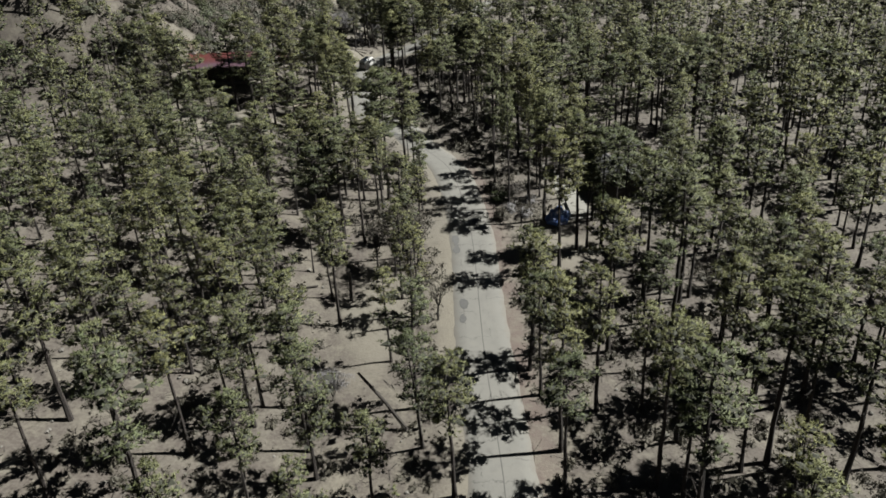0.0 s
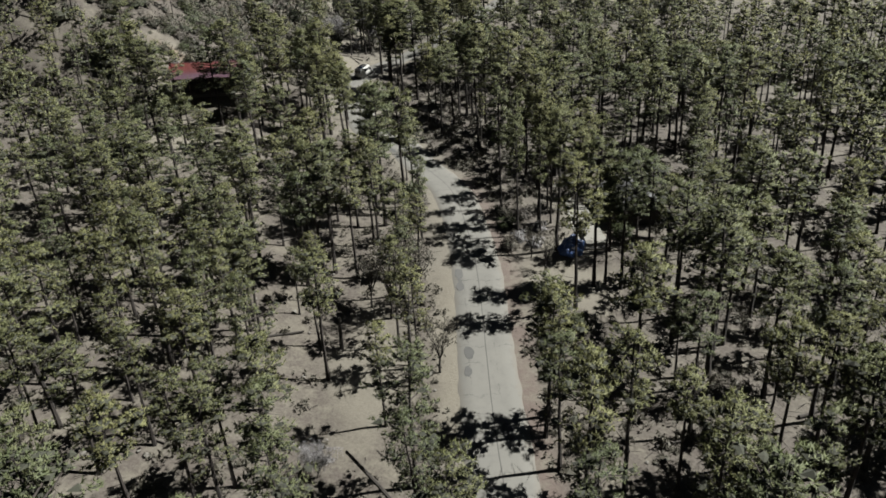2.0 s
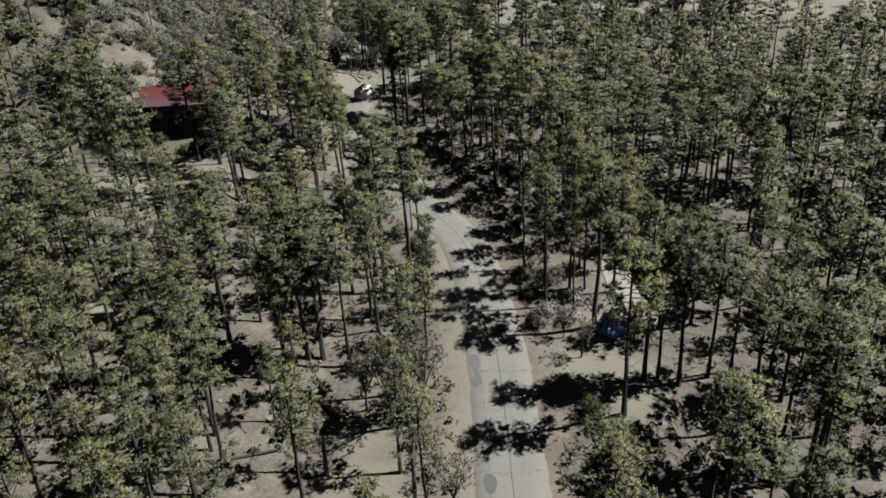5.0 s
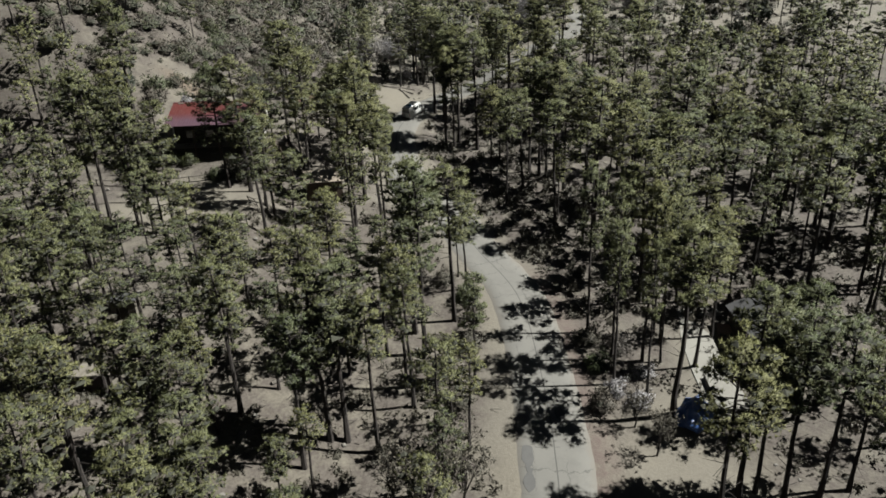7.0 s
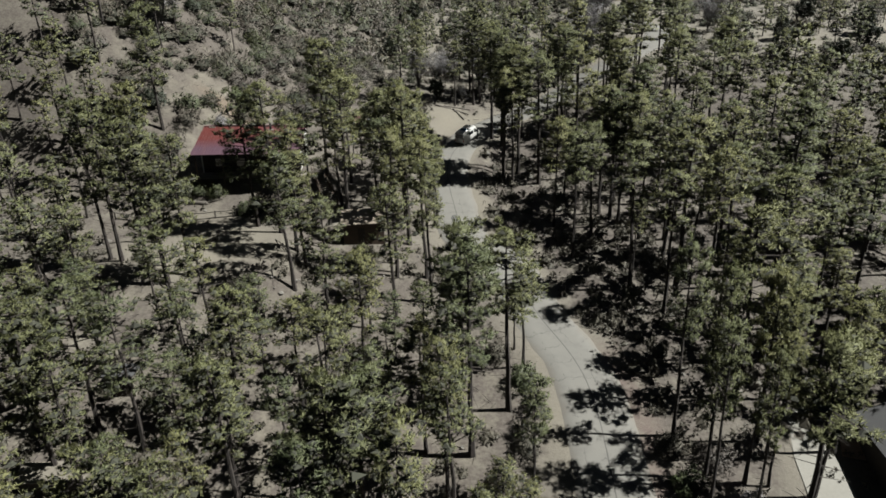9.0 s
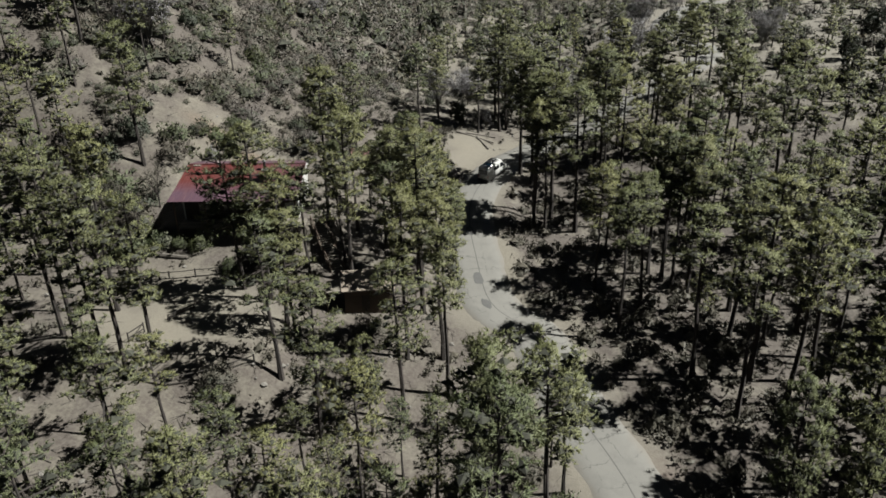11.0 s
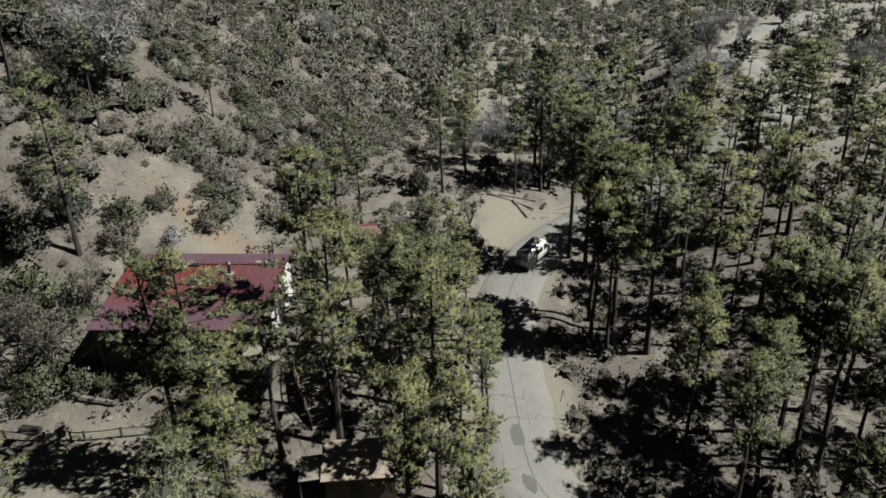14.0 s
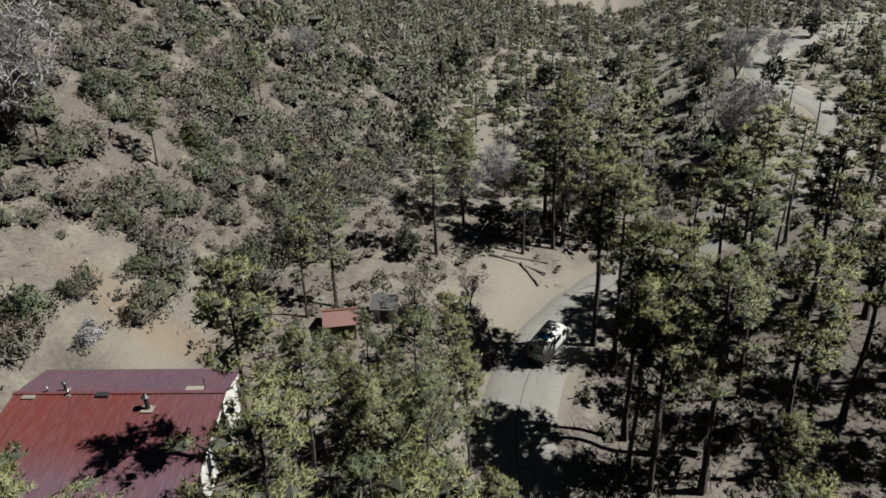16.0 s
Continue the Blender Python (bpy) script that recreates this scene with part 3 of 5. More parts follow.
PINES_A = [(-10.1, 159.7), (-11.8, 161.6), (-6, 161.2), (-31, 94.7), (-46.1, 117.6), (-0.1, 163.5), (-6.2, 64), (-29.4, 100),
           (-18.3, 87.4), (-47.8, 117.2), (-27, 85.4), (10.9, 65.2), (10.4, 128.7), (-31.6, 84.4), (-30.2, 85.3), (1.1, 44.8), (-15.2, 91.4),
           (-19.2, 65.1), (-24.6, 63.1), (20.2, 88.2), (-36.8, 83.1), (11.5, 44.8), (-41.3, 97.5), (16.8, 105.4), (20.3, 104.8), (-13.3, 174), (-12.3, 47),
           (-22.4, 137.3), (6.3, 170.1), (27.2, 88.8), (-15.4, 176.4), (22.7, 44.8), (-42.7, 101.8), (-27, 94.3), (20.5, 46.3), (-2.1, 51.1), (16.9, 110.2)]
PINES_B = [(-23.3, 96.1), (-0.3, 139.6), (-29.2, 68.4), (-55.6, 121), (-10.5, 99.2), (-34.6, 41.7), (12.1, 50.7), (-2.8, 176.2), (-13.6, 50.6), (16.6, 97.6),
           (-24.7, 48.7), (-38.5, 91.3), (8.5, 156.2), (14.5, 100.5), (11.2, 101.5), (-24, 74.8), (-21.7, 52.3), (-21.9, 76), (-19.7, 53), (-41.6, 92.4),
           (29.4, 48), (29.7, 71.1), (38.2, 64.5), (-53.3, 126.3), (-36.9, 97), (-15.7, 56.4), (-19.5, 55.8), (16.8, 56.2), (-27.3, 77.1), (-23.4, 79.1),
           (11, 58.5), (32.4, 49.1), (8.8, 145.3), (5.4, 181.9), (-33.5, 101.1), (35.1, 48.5), (-10.8, 108), (-35.6, 164.8), (38.5, 46.3), (-37.4, 51.1)]
PINES_C = [(10.5, 181.9), (12.3, 146.1), (16.7, 82.8), (4.7, 184.1), (31.8, 75.6), (-36.4, 76.7), (-31.5, 55.6), (-34.6, 186.2), (-35.1, 54.8),
           (7.8, 148.9), (10.2, 62.5), (6.1, 149.5), (9.3, 109.9), (33.3, 76.4), (19.9, 122), (5, 150.8), (30.4, 56.3), (29, 81.6),
           (9.9, 186.9), (30.7, 59.3), (-24.8, 191.3), (3.5, 190.4), (36.8, 56.7), (-12, 90.5), (-37.1, 60), (35, 58.4), (23.7, 87.6), (-16.8, 91),
           (21.8, 88.8), (4.9, 193), (-41.8, 172.3), (-21.3, 194.5), (33.6, 85.3), (40.4, 58.4), (-13.2, 70.8), (-33.1, 194.8), (-20.2, 195.9), (30, 89.6)]
PINES_D = [(-38.6, 65.6), (-23.1, 72.3), (39.9, 110.9), (34.7, 68), (-9.7, 164.3), (47.9, 59.3), (-12.1, 165.3), (35.6, 116.1), (11.3, 199.7),
           (-32.6, 74.4), (-23.3, 77.2), (42.7, 114), (-51.9, 88.1), (49.1, 63.9), (-44.3, 119.3), (27.3, 77), (50.6, 85.9), (29.8, 77.5), (-51.2, 91.8),
           (11.5, 105.5), (-33.1, 126.5), (14.8, 105.4), (-22.3, 129.5), (16, 204), (-3.1, 147.7), (20.9, 168.4), (15.4, 131.6), (17.3, 108.5), (-53.9, 120.7),
           (-38.6, 82.3), (12.5, 134.6), (23.4, 109.9), (18.4, 135), (3.5, 152.1), (-25.8, 92.1), (36, 133.4), (-42, 87.5), (19.7, 179), (-33.8, 198.5)]
PINES_E = [(38.8, 134.9), (25.6, 140.3), (45.6, 133.3), (43.9, 134.9), (41.3, 136.6), (50.8, 134.8), (33.4, 149.8), (47.9, 121), (51, 120.7), (5.8, 157),
           (43.2, 128.9), (-35.4, 159.8), (-77.8, 144.3), (68, 126.2), (28.7, 145.7), (40.9, 147.6), (64.9, 121.2), (51, 129.8), (76, 162.5),
           (80, 163.4)]

# place and height of the pines between the yard and the road
MIDDLE = [(7.0, 214.0, 9.0), (13.5, 220.5, 9.5), (11.5, 229.0, 8.5), (23.5, 225.0, 9.0), (24.5, 234.0, 9.0), (5.0, 222.0, 8.0), (-17.1, 126.0, 18.0), (-9.3, 104.6, 21.5), (-6.4, 110.7, 19.5), (-37.2, 110.5, 12.5), (-27.0, 117.1, 15.5), (-21.4, 106.2, 12.0), (-16.7, 105.0, 12.5), (-30.2, 107.5, 12.0), (-6.6, 119.5, 8.5), (-31.1, 103.0, 12.0), (-15.3, 112.5, 12.0), (-10.5, 112.6, 14.0),
          (-13.1, 121.9, 10.0), (-5.4, 116.9, 12.0), (-43.3, 111.1, 12.5), (-25.5, 104.9, 12.5), (-27.0, 89.5, 12.5), (-26.0, 111.5, 9.0), (-19.0, 115.5, 8.0), (-22.8, 119.0, 10.5), (-3.4, 100.3, 13.0), (-20.1, 144.1, 12.7), (-20.5, 121.4, 16.7)]
# place and height of the pines round the cabin and by the outbuilding
BY_CABIN = [(-42.4, 133.6, 18.3), (-38.5, 132.2, 19.6), (-35.1, 128.7, 16.8), (-20.3, 146.9, 12.3), (-27.4, 163.8, 12.0), (-23.1, 132.2, 10.8), (-24.6, 158.0, 11.0), (-25.4, 148.6, 16.5), (-24.2, 142.8, 16.0), (-27.8, 154.2, 16.0), (-22.6, 138.6, 12.5), (-28.4, 146.0, 17.0),
            (-36.7, 146.2, 19.5), (-31.7, 139.7, 20.5), (-30.1, 148.7, 14.5), (-43.8, 169.5, 11.0), (-30.2, 156.1, 12.0),
            (-65.5, 151.1, 19.0), (-33.6, 142.6, 15.5), (-34.2, 155.6, 9.5), (-37.0, 160.0, 7.0), (-27.2, 144.0, 14.0), (-34.6, 150.6, 15.0), (-26.6, 151.5, 13.0), (24.2, 97.2, 13.5), (28.2, 97.8, 15.0)]
FIRST = PINES_A + PINES_B + PINES_C + PINES_D + PINES_E
# the pines of which the height is known
TALL = {(16.6, 97.6): 21.0, (16.7, 82.8): 19.5, (23.7, 87.6): 19.0, (9.3, 109.9): 20.0, (-15.2, 91.4): 19.0, (-16.8, 91): 18.5, (-0.3, 139.6): 17.5, (-3.1, 147.7): 16.0, (-11.8, 161.6): 18.2, (-10.1, 159.7): 17.3, (-13.3, 174): 20.5, (-15.4, 176.4): 20.5,
        (-46.1, 117.6): 19.0, (-10.8, 108): 21.0, (-53.3, 126.3): 20.0, (-55.6, 121): 19.0, (-53.9, 120.7): 19.5, (-47.8, 117.2): 19.0, (-44.3, 119.3): 16.5, (-35.4, 159.8): 8.0, (-35.6, 164.8): 7.0}
# strips of ground that stay open: from, to, half width
OPEN = [(-10.1, 70.4, -7.6, 57.3, 4), (-9.6, 76.5, -7.2, 61.5, 4), (-17.2, 72.8, -12.8, 58.8, 4), (-11.3, 92.6, -8.7, 79.4, 4),
        (-29.6, 103.2, -21.3, 85.5, 2), (-3.1, 122.8, -2.7, 99.3, 4), (21.5, 109.5, 14.7, 90.7, 5), (24.4, 90.3, 17.2, 77.7, 5),
        (22.7, 106.8, 15.4, 91.8, 5), (-21.5, 125.1, -16.2, 105.1, 2.2), (-30.6, 117.3, -22.5, 99.4, 2)]
OPEN_ROAD = [(-25.4, 176.6, -20.3, 146.8, 2.8), (-21.2, 162, -17.5, 137.2, 3), (-16.1, 147.6, -14.2, 128, 3), (-11.2, 140.6, -10.8, 122.7, 3),
             (-6.5, 131.9, -7.7, 117, 3), (-20.5, 153.7, -18.1, 135.7, 3), (-18.1, 183.5, -17.9, 160.1, 3), (-23, 165.7, -21.1, 149.1, 3),
             (3, 103.3, 1.1, 86.8, 3), (1.8, 97.7, 0.3, 82.8, 3), (3.8, 111.3, 2.7, 80, 3), (5.5, 72.6, 3.8, 52.7, 3),
             (4.9, 63.1, 3.4, 45.6, 3), (-0.1, 127.6, -0.3, 94.7, 2.8), (7.1, 85.7, 4.6, 65.9, 3), (-32, 137.6, -24.8, 121.1, 2.6),
             (-44.1, 127.6, -33, 114.5, 2.6), (-39.6, 159.3, -31.8, 143.9, 2.5)]
OPEN_BACK = [(-38.6, 116.5, -29.7, 106.3, 5), (-23.2, 183.6, -18.4, 149.1, 6), (-28, 164, -24.8, 149.7, 4), (-17, 184.9, -17.2, 163.4, 5),
             (-24.8, 79.7, -18, 63.1, 4), (-38.3, 43.3, -27.9, 31.6, 4), (-10.2, 68, -7.5, 50.2, 4), (-46, 134, -42, 112, 8),
             (-54, 131, -50, 118, 5), (-47, 155, -47, 140, 12), (-19, 167, -7, 171, 5), (3, 103, 13, 106, 3),
             (-7, 132, 4, 135.5, 2.4), (-12, 140, -1, 143.5, 2.4), (-17.5, 147, -6, 150.5, 2.4), (-9.5, 136, 1.5, 139.5, 2.2),
             (-15, 143.5, -4, 147, 2.2), (-7, 130, -9, 112, 2.5), (29, 107, 26, 100, 8), (-29, 135, -26, 122, 5)]


def is_open(x, y):
    for ax, ay, bx, by, r in OPEN + OPEN_ROAD + OPEN_BACK:
        d = np.array([bx - ax, by - ay])
        t = np.clip(((x - ax) * d[0] + (y - ay) * d[1]) / (d @ d), 0, 1)
        if math.hypot(x - ax - t * d[0], y - ay - t * d[1]) < r:
            return True
    return False


def stand(x, y):
    """Spacing and height of the pines about a place; no spacing where none grow."""
    if y > 190 and x < -40:
        return (17.0, 7.0)
    if y > 205:
        return (8.8, 9.5) if y < 290 else (14.0, 9.0)
    if x > 16 and y > 178:
        return (11.0, 10.5)
    if x < -62 and y < 172:
        return (5.5, 13.0)
    if x < -50 and y > 148 - 0.25 * (x + 50):
        return (15.0, 10.0)
    if -60 < x < -24 and y > 166:
        return (13.0, 12.0)
    if x > -8 and y > 188:
        return (8.0, 12.5)
    if y < 36:
        return (6.5, 14.0)
    if x > 8:
        return (4.3, 17.0) if 112 < y < 180 and x < 40 else (4.4, 17.0) if y >= 112 else (5.1, 16.0)
    if -52 < x < -40 and 112 < y < 122:
        return (5.0, 16.5)
    if x < 4 and y < 62:
        return (5.2, 14.0)
    if y > 112:
        return (4.3, 17.0) if x > -24 else (5.0, 13.5)
    return (3.4, 13.0)


rng = np.random.default_rng(7)
pines = [(x, y, TALL.get((x, y), stand(x, y)[1] * rng.uniform(0.95, 1.3))) for x, y in FIRST] + BY_CABIN + MIDDLE
cells = {}
for x, y, h in pines:
    cells.setdefault((int(x // 6), int(y // 6)), []).append((x, y))
more = []
for _ in range(22000):
    x, y = rng.uniform(-135, 120), rng.uniform(18, 370)
    if abs(x + 2) > 45 + 0.6 * max(0, y - 40):
        continue
    gap, h = stand(x, y)
    near = [p for i in range(-3, 4) for j in range(-3, 4) for p in cells.get((int(x // 6) + i, int(y // 6) + j), ())]
    if any((x - a) ** 2 + (y - b) ** 2 < (gap * rng.uniform(0.8, 1.35)) ** 2 for a, b in near):
        continue
    if 114 < y < 150 and 0 < x - np.interp(y, ROADLINE[:, 1], ROADLINE[:, 0]) < (13 if y < 141 else 9):
        continue
    if ((x + 56) / 13) ** 2 + ((y - 163) / 14) ** 2 < 1 or (-70 < x < -55 and 127 < y < 170) or (-76 < x < -69 and 150 < y < 162):
        continue
    if is_open(x, y) or road_near(x, y)[0][0] < ((7.5 if x < 5 else 15.0) if y < 112 else 6.5 if y < 205 else 9.0):
        continue
    cells.setdefault((int(x // 6), int(y // 6)), []).append((x, y))
    more.append((x, y, h * rng.uniform(0.7, 1.25) * (0.8 if 134 < y < 176 and -2 < x - np.interp(y, ROADLINE[:, 1], ROADLINE[:, 0]) < 24 else 1.0)))
more.sort(key=lambda p: math.hypot((p[0] + 6) * 1.2, p[1] - 105))
SINGLE = 300 - len(pines)
pines += more[:SINGLE]
rest = more[SINGLE:]

moulds = []
for k in PINE_SORTS + CLOSE_SORTS:
    t, a, c, soft, knots = pine(**k)
    ob = thing("pine_tree", Matrix(), "tall ponderosa pine with dark bark and olive green needles", "tree", "pines of the forest")
    part("trunk", soup("trunk", (t, BARK)), None, ob)
    tagged(part("branchwork", soup("branchwork", (a, BARK)), None, ob), kind="stuff")
    part("crown", soup("crown", (c, NEEDLES, None, soft), (knots, INNER_SHADE)), None, ob)
    moulds.append(ob)
used = set()
for i, (x, y, h) in enumerate(pines):
    if -44 < x < -38 and 131 < y < 136:
        k = int(rng.choice((9, 11)))
    elif (x < -34 and 126 < y < 137) or (-14 < x < -2 and 97 < y < 114) or (-27 < x < 4 and 124 < y < 146) or (8 < x < 26 and 80 < y < 114) or (-22 < x < 8 and 146 < y < 180):
        k = int(rng.choice((12, 13)))
    elif (x, y, h) in BY_CABIN or (-50 < x < -22 and 124 < y < 146):
        k = int(rng.choice((9, 10, 11, 12, 13)))
    elif x > 8 or (x > -14 and y > 105):
        k = int(rng.choice((1, 3, 6, 8)))
    else:
        k = int(rng.choice((0, 2, 4, 5))) if y > 112 else int(rng.integers(len(PINE_SORTS)))
    s = h / 17.0
    slim = 0.65 if 8 < x < 20 and 98 < y < 111 else 0.85 if x < -50 and 118 < y < 130 else 1.1 if -44 < x < -38 and 131 < y < 136 else 1.12 if x < -34 and 126 < y < 137 else 1.0
    m = pose(x, y, gz(x, y), rng.normal(-2.5, 1.0), rng.normal(-3.0, 1.0), 0) @ pose(0, 0, 0, 0, 0, rng.uniform(0, 360)) @ Matrix.Diagonal((s * slim * rng.uniform(0.9, 1.15), s * slim * rng.uniform(0.9, 1.15), s, 1))
    if k not in used:
        used.add(k)
        moulds[k].matrix_basis = m
    else:
        copy_thing(moulds[k], m @ Matrix.Diagonal([1 / v for v in moulds[k].scale] + [1]))

middling = [pine(**{**k, "tufts": 7, "needles": 6, "sides": 5, "size": 0.44, "fat": 0.10}) for k in PINE_SORTS]
light = [pine(**{**k, "pads": 2, "tufts": 4, "needles": 5, "sides": 4, "size": 0.52, "fat": 0.14, "puff": 1.25}) for k in PINE_SORTS]
low = [pine(seed=71 + i, h=17.0, bare=0.10 + 0.06 * i, spread=3.9, limbs=30, pads=2, tufts=4, needles=5, sides=4, size=0.6, fat=0.15, blunt=1.3, puff=1.4) for i in range(3)]


def placed(tris, x, y, z, turn, sx, sz):
    c, s = math.cos(turn), math.sin(turn)
    r = np.array([[c * sx, -s * sx, -0.05 * sz], [s * sx, c * sx, 0.045 * sz], [0, 0, sz]])
    return tris @ r.T + (x, y, z)


def turned(soft, turn):
    c, s = math.cos(turn), math.sin(turn)
    return soft @ np.array([[c, s, 0], [-s, c, 0], [0, 0, 1.0]])


wood, green, tones, softs, twigs = [], [], [], [], []
for x, y, h in rest:
    t, a, c, soft, knots = low[int(rng.integers(3))] if y > 196 and rng.uniform() < 0.65 else (middling if math.hypot(x, y - 30) < 75 or math.hypot(x - 2, y - 160) < 32 else light)[int(rng.choice((1, 3, 6, 8))) if x > 8 or (x > -5 and y > 105) else int(rng.integers(len(light)))]
    s, w = h / 17.0, rng.uniform(0, 6.28)
    z = gz(x, y)
    wide = s * rng.uniform(0.9, 1.2)
    wood.append(placed(np.concatenate([t, a]), x, y, z, w, wide, s))
    # the lumps whose dark colour stands for shade within the crown
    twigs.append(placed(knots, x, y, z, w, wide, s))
    green.append(placed(c, x, y, z, w, wide, s))
    softs.append(turned(soft, w))
    tones.append(np.full(len(c), rng.uniform(0, 1)))
tagged(new("pine_forest", soup("pine_forest", (np.concatenate(wood), BARK), (np.concatenate(twigs), INNER_SHADE), (np.concatenate(green), NEEDLES, np.concatenate(tones), np.concatenate(softs)))),
       "dense stand of ponderosa pines on dry ground", "trees", kind="stuff")


# ---------------------------------------------------------------- scrub
def bush(seed, r=1.2, h=1.3, sprays=80, leaf=0.42, wide=0.13, knots=5, heart=0.62):
    """Stems, dark lumps painted as inner shade and an uneven dome of fine upright sprays, with a soft normal for each
    spray.
    """
    rng = np.random.default_rng(seed)
    ph = rng.uniform(0, 6.28, 4)

    def shell(n):
        az, up = rng.uniform(0, 6.28, n), np.arcsin(rng.uniform(0.0, 1, n) ** 0.8)
        k = 0.80 + 0.17 * np.sin(2 * az + ph[0]) + 0.16 * np.sin(3 * az + ph[1] + 4 * up) + 0.13 * np.sin(5 * az + ph[2] - 5 * up)
        return np.stack([np.cos(az) * np.cos(up) * r, np.sin(az) * np.cos(up) * r, np.sin(up) * h], -1) * k[:, None]

    out = shell(sprays)
    tip = out * rng.uniform(0.72, 1.06, (sprays, 1))
    face = out / np.array((r, r, h)) + (0, 0, 0.25)
    d = face * 0.6 + rng.normal(0, 0.8, (sprays, 3)) + (0, 0, 0.1)
    d /= np.linalg.norm(d, axis=1, keepdims=True) + 1e-9
    size = rng.uniform(0.6, 1.3, (sprays, 1)) * leaf
    side = np.cross(d, rng.normal(0, 1, (sprays, 3)))
    side *= size * wide * rng.uniform(0.7, 1.4, (sprays, 1)) / (np.linalg.norm(side, axis=1, keepdims=True) + 1e-9)
    flip = rng.uniform(size=(sprays, 1)) < 0.5
    a, b = np.where(flip, tip + d * size * 0.5, tip - d * size * 0.5), np.where(flip, tip - d * size * 0.5, tip + d * size * 0.5)
    leaves = np.stack([a - side, a + side, b], 1)
    leaves[..., 2] = np.maximum(leaves[..., 2], -0.05)
    soft = face + 0.25 * d + rng.normal(0, 0.15, (sprays, 3))
    stems = np.concatenate([tube([(0, 0, -0.15), p * 1.15], [0.045, 0.01], 3) for p in tip[:2]])
    # lumps at the heart, coloured dark to put the bush's shade inside it
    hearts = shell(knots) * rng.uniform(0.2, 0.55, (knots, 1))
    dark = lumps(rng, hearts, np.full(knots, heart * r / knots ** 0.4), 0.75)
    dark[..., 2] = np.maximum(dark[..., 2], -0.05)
    return stems, leaves, soft, dark


BUSHES = [bush(s, 1.3, 1.15 + 0.2 * (s % 4), 190, 0.26, 0.24, 6, 0.78) for s in range(7)]
WIDEBUSHES = [bush(s + 10, 1.3, 1.0 + 0.16 * (s % 4), 560, 0.155, 0.24, 12, 0.80) for s in range(7)]
FARBUSHES = [bush(s + 20, 1.35, 1.1 + 0.2 * (s % 4), 92, 0.34, 0.27, 5, 0.78) for s in range(7)]
wood, leaves, tones, softs, inner, kept = [], [], [], [], [], {}
for _ in range(60000):
    x, y = rng.uniform(-170, 110), rng.uniform(138, 380)
    slope = x < -46 - 0.1 * max(0, 200 - y) and (y > 156 or x < -66)
    if x < -58 - 0.95 * (y - 130) or x > 40 + 0.4 * (y - 138):
        continue
    if not slope and (y < 198 or rng.uniform() > 0.16 + 0.002 * max(0, y - 260)):
        continue
    s = rng.choice((0.6, 1.2, 1.7, 2.2, 2.8)) * rng.uniform(0.8, 1.2) * (1 if slope else 0.6)
    key = (int(x // 3), int(y // 3))
    if any((x - a) ** 2 + (y - b) ** 2 < (0.46 * (s + t)) ** 2 for i in (-1, 0, 1) for j in (-1, 0, 1) for a, b, t in kept.get((key[0] + i, key[1] + j), ())):
        continue
    if 114 < y < 150 and 0 < x - np.interp(y, ROADLINE[:, 1], ROADLINE[:, 0]) < (13 if y < 141 else 9):
        continue
    if is_open(x, y) or road_near(x, y)[0][0] < 5.5 or (x + 49) ** 2 / 210 + (y - 157) ** 2 / 90 < 1:
        continue
    if ((x + 55) / 15) ** 2 + ((y - 162) / 9) ** 2 < 1 and rng.uniform() < 0.75:
        continue
    if noise.noise(Vector((x * 0.08, y * 0.08, 9))) < -0.12 and rng.uniform() < 0.75:
        continue
    if slope and noise.noise(Vector((x * 0.13, y * 0.13, 21))) < (0.12 if y < 186 else -0.22) and rng.uniform() < 0.8:
        continue
    kept.setdefault(key, []).append((x, y, s))
    t, c, soft, dark = (FARBUSHES if y > 215 else WIDEBUSHES if s > 1.3 else BUSHES)[int(rng.integers(7))]
    w, z, up = rng.uniform(0, 6.28), gz(x, y), s * rng.uniform(0.8, 1.25)
    wood.append(placed(t, x, y, z, w, s, up))
    leaves.append(placed(c, x, y, z, w, s, up))
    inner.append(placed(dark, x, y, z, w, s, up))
    softs.append(turned(soft, w))
    tones.append(np.full(len(c), rng.uniform(0, 1)))
tagged(new("hillside_scrub", soup("hillside_scrub", (np.concatenate(wood), DEADWOOD), (np.concatenate(inner), INNER_SHADE), (np.concatenate(leaves), SCRUB, np.concatenate(tones), np.concatenate(softs)))),
       "grey green chaparral scrub covering the dry slope", "bushes", kind="stuff")


